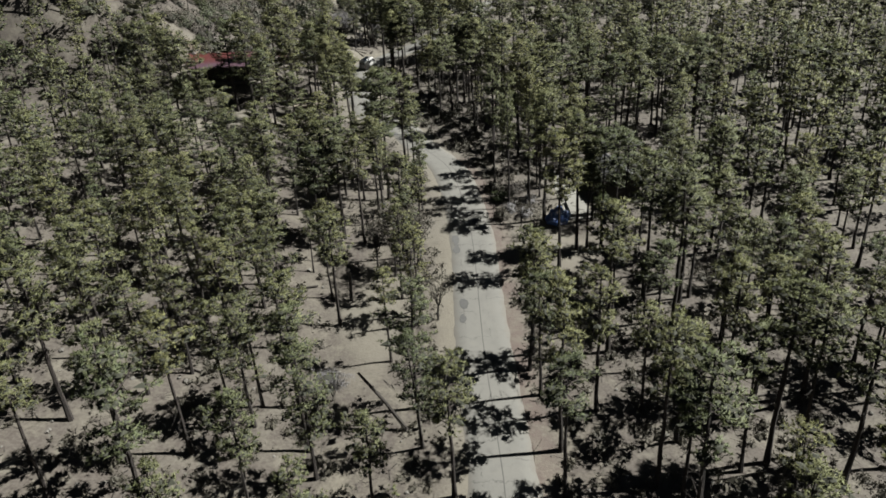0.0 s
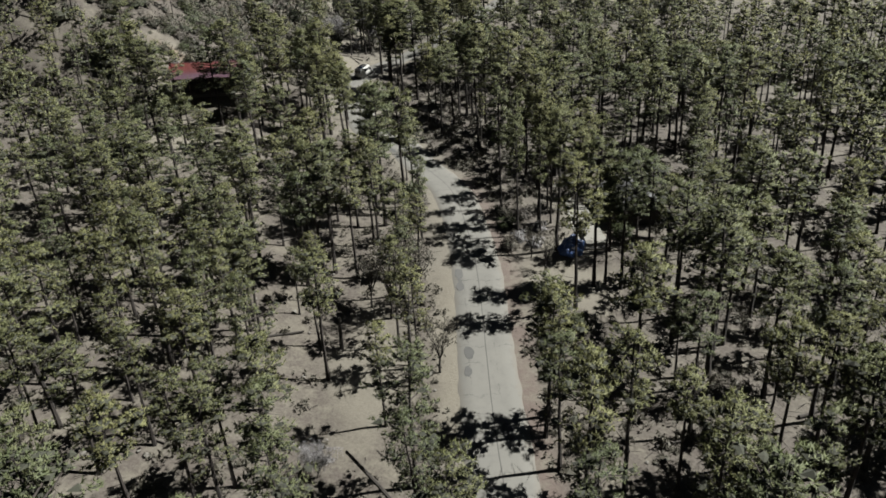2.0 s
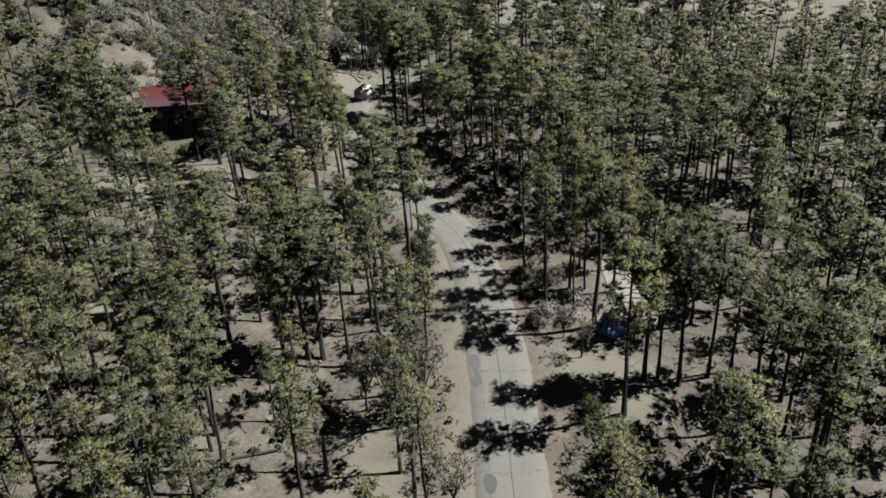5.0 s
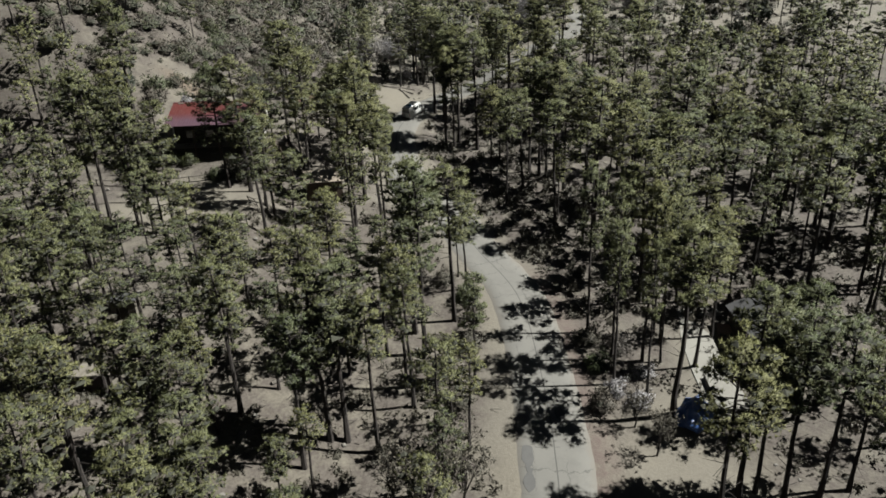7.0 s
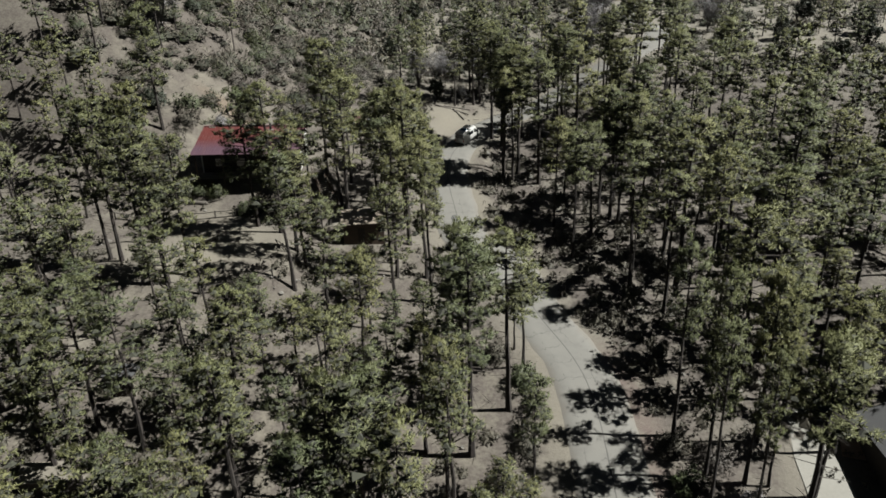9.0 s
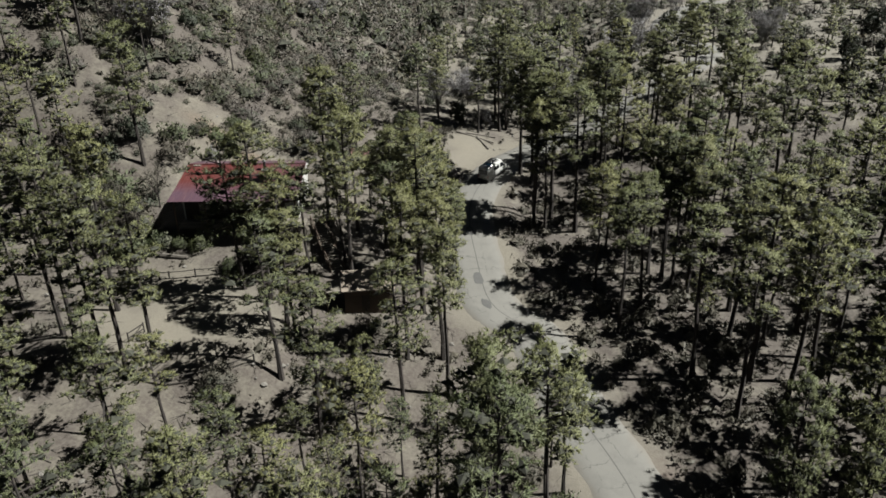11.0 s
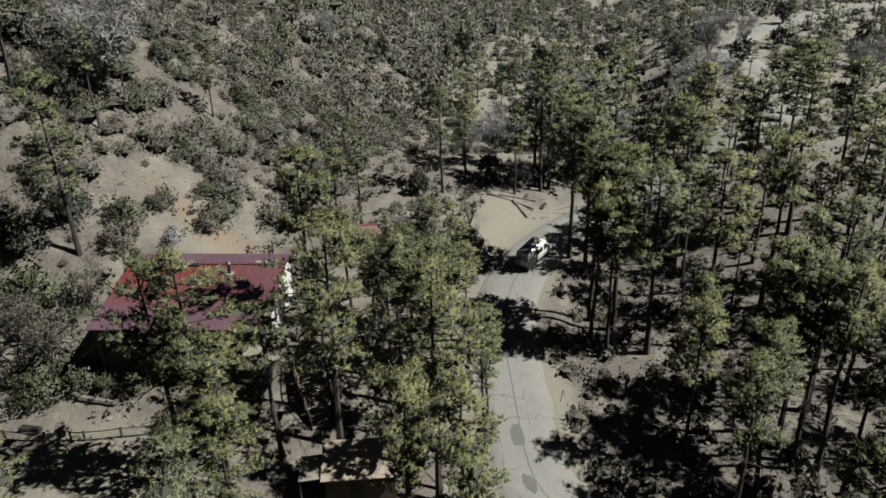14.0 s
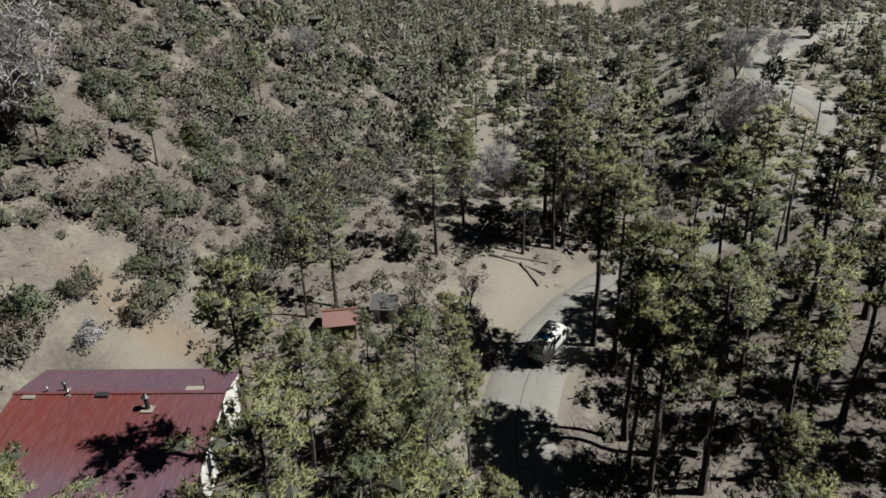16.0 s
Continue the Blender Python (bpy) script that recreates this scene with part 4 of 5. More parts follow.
# ---------------------------------------------------------------- other trees and bushes
def forked(seed, h, spread, forks=6, twigs=5, leaf=0.35, count=6, lean=0.0, r0=0.16, first=0.3, wide=0.22):
    """A crooked tree that forks: wood and leaf triangles."""
    rng = np.random.default_rng(seed)
    base = np.array([0, 0, -0.25])
    crotch = np.array([lean, 0, h * first])
    wood = [tube([base, crotch * (0.4, 0.4, 0.5) + (0.1, 0.05, 0), crotch], [r0 * 1.3, r0, r0 * 0.8], 6)]
    ends = []
    for i in range(forks):
        az = i * 2.4 + rng.normal(0, 0.4)
        out = spread * rng.uniform(0.5, 1.0)
        top = crotch + (math.cos(az) * out, math.sin(az) * out, h * (1 - first) * rng.uniform(0.55, 1.0))
        mid = crotch + (top - crotch) * (0.45, 0.45, 0.55) + rng.normal(0, 0.12, 3)
        wood.append(tube([crotch, mid, top], [r0 * 0.55, r0 * 0.35, r0 * 0.1], 4))
        for _ in range(twigs):
            s = rng.uniform(0.3, 1.0)
            a = mid + (top - mid) * s if s > 0.5 else crotch + (mid - crotch) * (s + 0.4)
            b = a + rng.normal(0, 1, 3) * (0.26, 0.26, 0.16) * spread + (0, 0, 0.1 * h)
            wood.append(tube([a, b], [r0 * 0.2, r0 * 0.06], 3))
            for _ in range(3):
                c = b + rng.normal(0, 1, 3) * (0.14, 0.14, 0.1) * spread
                wood.append(tube([a + (b - a) * rng.uniform(0.4, 0.9), c], [r0 * 0.1, r0 * 0.04], 3))
                ends.append(c)
            ends.append(b)
    return np.concatenate(wood), blades(rng, ends, np.full(len(ends), leaf), count, wide, 0.1)


def tree_thing(name, wood, leaves, bark_mat, leaf_mat, x, y, label, category="tree", group="", turn=0.0, s=1.0):
    ob = thing(name, pose(x, y, gz(x, y), 0, 0, turn) @ Matrix.Diagonal((s, s, s, 1)), label, category, group)
    part("trunk", soup("trunk", (wood, bark_mat)), None, ob)
    if leaves is not None:
        part("crown", soup("crown", (leaves, leaf_mat)), None, ob)
    return ob


OAKS = [forked(70 + i, 8.5, 2.6, 8, 7, 0.38, 6) for i in range(2)]
for i, (x, y, s) in enumerate([(-6.8, 81.6, 1.15), (-3.6, 84.5, 0.9), (-0.6, 71.8, 0.75), (-9.5, 84.0, 0.8), (-33.8, 174.1, 0.55), (-28.5, 176.8, 0.6), (-58.8, 138.6, 0.75), (-63.0, 139.6, 0.8), (14.2, 92.8, 0.55), (12.6, 96.0, 0.5), (-60.5, 146.0, 0.6)]):
    w, l = OAKS[i % 2]
    tree_thing("oak_tree", w, l, BARK, OAKLEAF, x, y, "spreading oak with sparse grey brown leaves", "tree", "oaks", i * 77.0, s)

BARES = [forked(80 + i, 6.5, 2.8, 10, 11, 0.6, 12, r0=0.11, first=0.12, wide=0.045) for i in range(2)]
for i, (x, y, s) in enumerate([(-74.8, 170.4, 2.0), (-69.0, 227.5, 0.9), (-29.5, 207.0, 0.9), (-23.5, 224.0, 0.85), (-31.5, 214.0, 0.8), (-24.0, 195.0, 0.5), (2.2, 218.5, 1.7), (6.5, 250.0, 1.4), (-20.0, 203.0, 1.3), (-26.0, 232.0, 1.2), (-12.0, 212.0, 1.2), (-16.5, 236.0, 1.2), (2.0, 252.0, 1.2), (-34.0, 198.0, 1.1), (30.0, 230.0, 1.3), (-23.0, 212.0, 1.3), (-12.2, 57.6, 0.6), (15.0, 262.0, 0.9)]):
    w, l = BARES[i % 2]
    tree_thing("bare_tree", w, l, DEADWOOD, GREYTWIG, x, y, "leafless grey shrub tree with fine pale twigs", "tree", "bare trees", i * 101.0, s)

JUNIPERS = []
for i in range(3):
    rj = np.random.default_rng(90 + i)
    d = rj.normal(size=(120, 3))
    d /= np.linalg.norm(d, axis=1, keepdims=True)
    c = d * (1.7, 1.7, 2.0) * rj.uniform(0.6, 1.0, (120, 1)) * (1 + 0.2 * np.sin(3 * np.arctan2(d[:, 1], d[:, 0]) + i))[:, None] + (0, 0, 2.4)
    w = np.concatenate([tube([(0, 0, -0.2), (0.1, 0, 1.2), (0, 0.1, 3.2)], [0.16, 0.12, 0.03], 5)] + [tube([(0, 0, 0.9), p * 0.75 + (0, 0, 0.4)], [0.05, 0.015], 3) for p in c[:14]])
    JUNIPERS.append((w, blades(rj, c, rj.uniform(0.35, 0.6, 120), 10, 0.34, 0.4)))
spots = [(-46, 222, 1.2), (-29.5, 262, 1.3), (-36, 245, 1.1), (0.5, 214, 1.35), (-16, 222, 1.1), (-29, 193.5, 1.0), (-6, 222, 1.0), (22, 262, 1.0), (12, 246, 1.2), (3, 228, 1.1),
         (-21, 240, 1.1), (-37.5, 183.5, 0.8), (40, 206, 1.3), (49, 199, 1.2), (58, 212, 1.3), (32, 216, 1.2), (44, 222, 1.1), (62, 226, 1.4), (70, 205, 1.3), (54, 240, 1.4),
         (33, 246, 1.2), (-8, 252, 1.2), (5, 268, 1.2), (-50, 268, 1.3), (-15, 278, 1.2), (-62, 240, 1.0), (28, 290, 1.2), (40, 268, 1.0)]
for i, (x, y, s) in enumerate(spots):
    w, l = JUNIPERS[i % 3]
    tree_thing("juniper", w, l, BARK, JUNIPER, x, y, "rounded dark green juniper on pale ground", "tree", "junipers", i * 67.0, s)

GREENBUSH = [bush(200 + i, 1.3, 1.4, 1300, 0.19, 0.22, 16) for i in range(3)]
for i, (x, y, s, m, lab) in enumerate([(-59.2, 158.0, 1.15, GREYTWIG, "round grey leafless bush on bare bank"), (-57.5, 162.4, 1.5, SCRUB, "sprawling scrub oak bush on bare bank"),
                                       (-62.2, 161.2, 1.1, SCRUB, "green grey bush on bare bank"), (-63.0, 154.3, 1.9, SCRUB, "large scrub oak bush beside the cabin"),
                                       (-60.3, 166.9, 1.3, SCRUB, "dark scrub bush on sandy slope"), (-53.8, 176.3, 1.4, JUNIPER, "dark green bush on the slope"),
                                       (-37.5, 118.6, 1.6, OAKLEAF, "reddish brown shrub at the fence"), (-62.9, 160.6, 1.0, JUNIPER, "small round green bush"),
                                       (-58.4, 136.6, 2.1, SCRUB, "large grey green oak bush at the yard"), (-60.6, 138.4, 2.2, OAKLEAF, "large brown oak bush at the yard"),
                                       (-60.8, 141.8, 2.0, OAKLEAF, "large grey brown oak bush beside the cabin"), (-63.4, 142.6, 2.2, SCRUB, "large grey green oak bush beside the cabin"), (-62.6, 145.6, 1.9, JUNIPER, "dark green bush beside the cabin"), (-66.8, 145.4, 2.8, SCRUB, "large grey oak bush on the bank"), (-71.0, 149.2, 2.6, JUNIPER, "large dark green bush on the bank"),
                                       (-33.5, 174.0, 1.7, SCRUB, "grey green scrub bush on the sandy bank"), (-28.6, 175.5, 1.5, OAKLEAF, "reddish brown roadside bush"), (-50.5, 179.8, 2.2, YOUNG, "bright green bush on the slope"),
                                       (-62.5, 170.6, 1.6, SCRUB, "dark scrub bush on the slope"), (-57.6, 164.0, 1.5, OAKLEAF, "brown scrub bush above the cut bank"), (-43.8, 138.5, 1.5, SCRUB, "grey green bush below the terrace"),
                                       (-27.0, 131.9, 1.5, OAKLEAF, "reddish shrub in front of the shed"), (-25.0, 171.5, 1.1, SCRUB, "grey green roadside scrub bush"),
                                       (-26.5, 168.5, 0.9, SCRUB, "grey green roadside scrub bush"), (13.6, 83.0, 1.4, YOUNG, "young green pine shrub"), (16.2, 79.6, 1.5, YOUNG, "young green pine shrub"),
                                       (26.8, 101.0, 1.8, YOUNG, "green bush beside the grey roofed building"),
                                       (-4.8, 97.0, 1.6, OAKLEAF, "dry brown roadside bush"), (-6.2, 102.0, 1.4, SCRUB, "grey green roadside scrub bush"), (-4.2, 106.0, 1.5, OAKLEAF, "dry brown roadside bush"),
                                       (-5.4, 114.4, 1.7, SCRUB, "grey green roadside scrub bush"), (-8.4, 118.0, 1.5, OAKLEAF, "dry brown roadside bush"), (-4.0, 111.0, 1.3, SCRUB, "grey green roadside scrub bush"),
                                       (9.6, 98.0, 1.4, SCRUB, "grey scrub below slender pines"), (11.2, 100.2, 1.2, GREYTWIG, "grey pink leafless brush below slender pines"), (9.8, 104.0, 1.5, SCRUB, "grey scrub below slender pines"),
                                       (13.4, 98.6, 1.2, GREYTWIG, "grey pink leafless brush below slender pines"), (8.8, 108.0, 1.4, OAKLEAF, "dry brown brush below slender pines"), (12.4, 107.0, 1.5, SCRUB, "grey scrub below slender pines"),
                                       (14.6, 103.0, 1.1, GREYTWIG, "grey pink leafless brush below slender pines"), (-64.2, 157.0, 2.0, SCRUB, "large scrub oak bush on the bank"), (-68.6, 154.4, 2.2, JUNIPER, "dark green bush on the bank"),
                                       (-56.0, 138.4, 1.8, SCRUB, "grey green bush below the terrace"), (-53.6, 138.9, 1.3, YOUNG, "green hedge bush below the terrace"),
                                       (-51.2, 139.2, 1.35, YOUNG, "green hedge bush below the terrace"), (-45.5, 136.4, 1.3, SCRUB, "grey green bush below the terrace"),
                                       (-60.5, 214.0, 2.0, JUNIPER, "dark green bush on the scrub slope"), (-71.0, 203.0, 2.2, YOUNG, "green oak bush on the scrub slope"), (-82.0, 214.0, 2.3, JUNIPER, "dark green bush on the scrub slope"), (-66.5, 188.5, 1.9, YOUNG, "green oak bush on the scrub slope"), (-76.0, 184.0, 2.0, JUNIPER, "dark green bush on the scrub slope"), (-86.0, 196.0, 2.2, OAKLEAF, "brown oak bush on the scrub slope"), (-57.5, 199.0, 1.8, JUNIPER, "dark green bush on the scrub slope"), (-78.0, 232.0, 2.4, YOUNG, "green oak bush on the scrub slope"), (-64.0, 228.0, 2.2, OAKLEAF, "brown oak bush on the scrub slope"), (-92.0, 226.0, 2.5, JUNIPER, "dark green bush on the scrub slope"), (-55.5, 187.0, 1.8, OAKLEAF, "brown oak bush on the scrub slope")]):
    w, l, soft, dark = GREENBUSH[i % 3]
    ob = thing("bush", pose(x, y, gz(x, y) + 0.05, 0, 0, i * 53.0) @ Matrix.Diagonal((s, s, s, 1)), lab, "bush")
    part("stems", soup("stems", (w, DEADWOOD)), None, ob)
    part("leaves", soup("leaves", (l, m, None, soft), (dark, INNER_SHADE)), None, ob)


def dead_trunk(name, points, radii, arms, x, y, label, mat=BURNT, seed=5):
    rd = np.random.default_rng(seed)
    pts = np.array(points, float)
    tr = [tube(pts, radii, 7)]
    for _ in range(arms):
        s = rd.uniform(0.3, 0.98)
        a = np.array([np.interp(s * (len(pts) - 1), range(len(pts)), pts[:, k]) for k in range(3)])
        az, ln = rd.uniform(0, 6.28), rd.uniform(0.4, 1.6)
        tr.append(tube([a, a + (math.cos(az) * ln, math.sin(az) * ln, rd.uniform(-0.2, 0.6) * ln)], [0.045, 0.012], 3))
    ob = new(name, soup(name, (np.concatenate(tr), mat)))
    ob.matrix_basis = pose(x, y, gz(x, y))
    return tagged(ob, label, "dead tree")


dead_trunk("dead_pine", [(0, 0, -0.3), (0.05, 0, 4), (-0.1, 0.1, 8), (0.05, 0, 11)], [0.26, 0.2, 0.12, 0.03], 34, -3.9, 70.6, "dead dark pine with bare spiky branches", seed=6)
dead_trunk("leaning_snag", [(0, 0, -0.3), (-2.4, 0.6, 3.2), (-5.2, 1.4, 6.4)], [0.24, 0.2, 0.14], 5, -3.6, 53.4, "dead trunk leaning over the forest floor", seed=7)
dead_trunk("broken_snag", [(0, 0, -0.3), (0.02, 0, 2), (0.0, 0.05, 4.2)], [0.26, 0.22, 0.17], 3, -12.4, 76.0, "broken dark standing trunk", seed=8)
dead_trunk("dead_pine", [(0, 0, -0.3), (0.1, 0, 5), (-0.1, 0.1, 10), (0.2, 0, 14)], [0.24, 0.2, 0.12, 0.03], 30, -66.2, 131.4, "dead grey pine with bare branches", DEADWOOD, 9)

logs = [(-25.0, 188.8, 7.0, -4), (-24.2, 190.2, 5.5, 12), (-23.4, 187.4, 3.6, -48), (-53.4, 137.3, 3.4, 2), (-20.0, 77.0, 6.0, 24), (-14.0, 84.5, 5.0, 140), (24.0, 62.0, 6.0, 15),
        (33.0, 58.0, 7.0, 8), (40.0, 66.0, 6.0, 20), (-29.0, 60.0, 5.0, 170), (6.5, 152.0, 5.0, 30), (1.5, 158.5, 6.0, 150), (12.0, 160.0, 6.0, 10), (20.0, 138.0, 6.5, 5), (36.0, 126.0, 7.0, 3),
        (5.0, 187.0, 6.0, 165), (19.0, 193.0, 6.5, 8), (-22.5, 98.0, 4.5, 40), (17.0, 53.5, 4.0, 60), (-40.0, 86.0, 5.0, 5)]
for i, (x, y, ln, turn) in enumerate(logs):
    rl = np.random.default_rng(300 + i)
    r = rl.uniform(0.12, 0.22) if i != 3 else 0.32
    xs = np.linspace(-ln / 2, ln / 2, 6)
    c, s_ = math.cos(radians(turn)), math.sin(radians(turn))
    zz = np.array([gz(x + c * u, y + s_ * u) for u in xs]) - gz(x, y)
    zz = np.polyval(np.polyfit(xs, zz, 1), xs) + r * 0.8
    body = tube(np.column_stack([xs, rl.normal(0, 0.06, 6), zz]), r * np.linspace(1, 0.7, 6), 7)
    caps = []
    for e, rr in ((0, r), (-1, r * 0.7)):
        w = np.linspace(0, 2 * np.pi, 8)
        ring = np.column_stack([np.full(8, xs[e]), rr * np.cos(w), zz[e] + rr * np.sin(w)])
        caps.append(np.stack([np.repeat([[xs[e], 0, zz[e]]], 7, 0), ring[:-1], ring[1:]], 1))
    ob = new("fallen_log", soup("fallen_log", (np.concatenate([body] + caps), DEADWOOD if i < 4 or i % 2 else BURNT)))
    ob.matrix_basis = pose(x, y, gz(x, y), 0, 0, turn)
    tagged(ob, "weathered fallen log lying on the forest floor", "log", "fallen logs")

# brush heaps, twigs, stones and low growth on the forest floor
twigs, stones, herbs, tones = [], [], [], []
for _ in range(9000):
    x, y = rng.uniform(-75, 70), rng.uniform(38, 215)
    if road_near(x, y)[0][0] < 4.6 or ((x + 47) / 11) ** 2 + ((y - 127) / 9) ** 2 < 1 or ((x - 16) / 7) ** 2 + ((y - 90) / 10) ** 2 < 1 or ((x + 50) / 13) ** 2 + ((y - 154) / 8) ** 2 < 1 or ((x + 26) / 7) ** 2 + ((y - 178) / 11) ** 2 < 1 or ((x + 9) / 5) ** 2 + ((y - 72) / 12) ** 2 < 1:
        continue
    z, kind = gz(x, y), rng.uniform()
    dens = noise.noise(Vector((x * 0.11, y * 0.11, 4)))
    if kind < 0.5:
        az, ln = rng.uniform(0, 6.28), rng.uniform(0.3, 1.5)
        d = np.array([math.cos(az) * ln, math.sin(az) * ln, rng.uniform(0, 0.35) * ln])
        twigs.append(tube([(x, y, z + 0.04), np.array([x, y, z + 0.04]) + d], [0.05, 0.02], 3))
    elif kind < 0.62:
        r = rng.uniform(0.12, 0.36)
        v = np.array([(r, 0, 0), (0, r, 0), (-r, 0, 0), (0, -r, 0), (0.6 * r, 0.5 * r, 0.45 * r), (-0.5 * r, 0.6 * r, 0.55 * r), (-0.5 * r, -0.5 * r, 0.4 * r), (0.5 * r, -0.6 * r, 0.5 * r), (0, 0, 0.7 * r)]) + rng.normal(0, 0.12 * r, (9, 3))
        b = v[[[0, 1, 4], [1, 5, 4], [1, 2, 5], [2, 6, 5], [2, 3, 6], [3, 7, 6], [3, 0, 7], [0, 4, 7], [4, 5, 8], [5, 6, 8], [6, 7, 8], [7, 4, 8]]]
        stones.append(placed(b, x, y, z, rng.uniform(0, 6.28), 1, 1))
    elif dens > -0.1:
        n = int(rng.integers(4, 9))
        c = np.column_stack([rng.normal(0, 0.45, (n, 2)), rng.uniform(0.15, 0.6, n)]) + (x, y, z)
        t = blades(rng, c, rng.uniform(0.25, 0.5, n), 6, 0.35, 0.5)
        herbs.append(t)
        tones.append(np.full(len(t), rng.uniform(0, 1)))
tagged(new("forest_litter", soup("forest_litter", (np.concatenate(twigs), BURNT), (np.concatenate(stones), ROCK))), "fallen twigs, branches and stones on the forest floor", "litter", kind="stuff")
SHRUBLETS = [bush(s + 40, 0.75, 0.8 + 0.15 * (s % 3), 44, 0.27, 0.24, 2) for s in range(5)]
for _ in range(4600):
    x, y = rng.uniform(-62, 60), rng.uniform(42, 205)
    bank = 112 < y < 176 and 4.6 < x - np.interp(y, ROADLINE[:, 1], ROADLINE[:, 0]) < 26
    if road_near(x, y)[0][0] < (4.6 if bank else 5.5) or (is_open(x, y) and not bank) or noise.noise(Vector((x * 0.07, y * 0.07, 14))) < (-0.6 if bank else -0.1 if x < 4 else -0.45 if (x < 34 and y < 130) else -0.2):
        continue
    if ((x + 47) / 11) ** 2 + ((y - 127) / 10) ** 2 < 1 or ((x + 48) / 15) ** 2 + ((y - 150) / 13) ** 2 < 1 or ((x - 18) / 10) ** 2 + ((y - 92) / 14) ** 2 < 1 or ((x - 30) / 9) ** 2 + ((y - 108) / 9) ** 2 < 1 or ((x + 34) / 5) ** 2 + ((y - 137) / 8) ** 2 < 1:
        continue
    w, c, soft, dark = SHRUBLETS[int(rng.integers(5))]
    k = rng.uniform(0.6, 1.5) * (1.35 if bank else 1.0)
    t = placed(np.concatenate([c, dark]), x, y, gz(x, y) - 0.05, rng.uniform(0, 6.28), k, k * rng.uniform(0.7, 1.3))
    herbs.append(t)
    tones.append(np.full(len(t), rng.uniform(0, 1)))
tagged(new("undergrowth", soup("undergrowth", (np.concatenate(herbs), OAKLEAF, np.concatenate(tones)))), "low dry undergrowth between the pines", "plants", kind="stuff")


# ---------------------------------------------------------------- cabin
HOUSE = thing("cabin", pose(-53.4, 138.4, 20.4, 0, 0, 15), "long cabin with a faded red metal roof and white gable", "house")
LEN = 14.8
PROFILE = [(0.0, 3.95), (3.6, 4.4), (9.5, 5.45), (13.6, 4.55)]


def roof_slope(a, b, lab, mat):
    """One ribbed metal slope of the roof, between two lines along the house."""
    (v0, z0), (v1, z1) = a, b
    ob = part("roof_slope", sheet([(-0.4, v0, z0), (LEN, v0, z0), (LEN, v1, z1), (-0.4, v1, z1)], 0.07), mat, HOUSE, lab)
    bm = bmesh.new()
    for i in range(36):
        u = -0.3 + i * (LEN + 0.6) / 36
        sheet([(u, v0, z0 + 0.035), (u + 0.05, v0, z0 + 0.035), (u + 0.05, v1, z1 + 0.035), (u, v1, z1 + 0.035)], 0.035, bm)
    tagged(part("ribs", bm, mat, ob), kind="stuff")
    return ob


roof_slope(PROFILE[0], PROFILE[1], "red metal porch roof with painted mauve sky sheen", ROOF_RED)
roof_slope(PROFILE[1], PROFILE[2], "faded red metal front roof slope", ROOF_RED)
roof_slope(PROFILE[2], PROFILE[3], "red metal back roof slope with painted mauve sky sheen", ROOF_RED)
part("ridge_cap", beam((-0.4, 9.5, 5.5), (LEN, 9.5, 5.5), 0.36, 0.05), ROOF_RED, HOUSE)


def wall_from(points, x0, x1):
    """A wall of that outline in v and z, x0 to x1 along the house."""
    bm = bmesh.new()
    fa = bm.faces.new([bm.verts.new((x0, v, z)) for v, z in points])
    ext = bmesh.ops.extrude_face_region(bm, geom=[fa])
    bmesh.ops.translate(bm, vec=(x1 - x0, 0, 0), verts=[g for g in ext["geom"] if isinstance(g, bmesh.types.BMVert)])
    bmesh.ops.recalc_face_normals(bm, faces=bm.faces)
    return bm


GABLE = [(3.7, 0.0), (13.2, 0.0), (13.2, 4.52), (9.5, 5.34), (3.7, 4.30)]
part("gable_wall", wall_from(GABLE, LEN - 0.75, LEN - 0.55), WHITE, HOUSE, "white painted gable wall")
part("gable_wall", wall_from(GABLE, 0.1, 0.3), WHITE, HOUSE)
for j in range(14):
    z = 0.3 + j * 0.3
    part("siding_board", block(LEN - 0.55, 3.7, z, LEN - 0.52, 13.2, z + 0.27, 0), WHITE, HOUSE)
part("front_wall", block(0.3, 3.7, 0.0, LEN - 0.75, 3.9, 4.28, 0), DARKWALL, HOUSE, "dark stained timber wall")
part("back_wall", block(0.3, 13.0, 0.0, LEN - 0.75, 13.2, 4.5, 0), DARKWALL, HOUSE)
part("floor", block(0.1, 3.7, -0.4, LEN - 0.55, 13.2, 0.0, 0), PLANK, HOUSE)
for j in range(4):
    v = 5.0 + j * 1.25
    w = part("window", block(LEN - 0.52, v, 1.5, LEN - 0.47, v + 0.95, 3.95, 0.01), WHITE, HOUSE, "tall white framed window")
    part("pane", block(LEN - 0.475, v + 0.1, 1.6, LEN - 0.455, v + 0.85, 3.85, 0), GLASS, w)
for u in (2.0, 5.0, 10.0, 12.6):
    w = part("window", block(u, 3.62, 1.0, u + 1.4, 3.7, 2.3, 0.01), PALEPLANK, HOUSE)
    part("pane", block(u + 0.1, 3.6, 1.1, u + 1.3, 3.64, 2.2, 0), GLASS, w)
d = part("door", block(7.6, 3.62, 0.0, 8.6, 3.7, 2.05, 0.01), PLANK, HOUSE, "brown wooden front door")
part("handle", block(8.4, 3.56, 1.0, 8.5, 3.62, 1.06, 0.01), STEEL, d)
part("barge_board", sheet([(LEN - 0.02, 3.6, 4.38), (LEN + 0.05, 3.6, 4.38), (LEN + 0.05, 9.5, 5.43), (LEN - 0.02, 9.5, 5.43)], 0.25), WHITE, HOUSE)
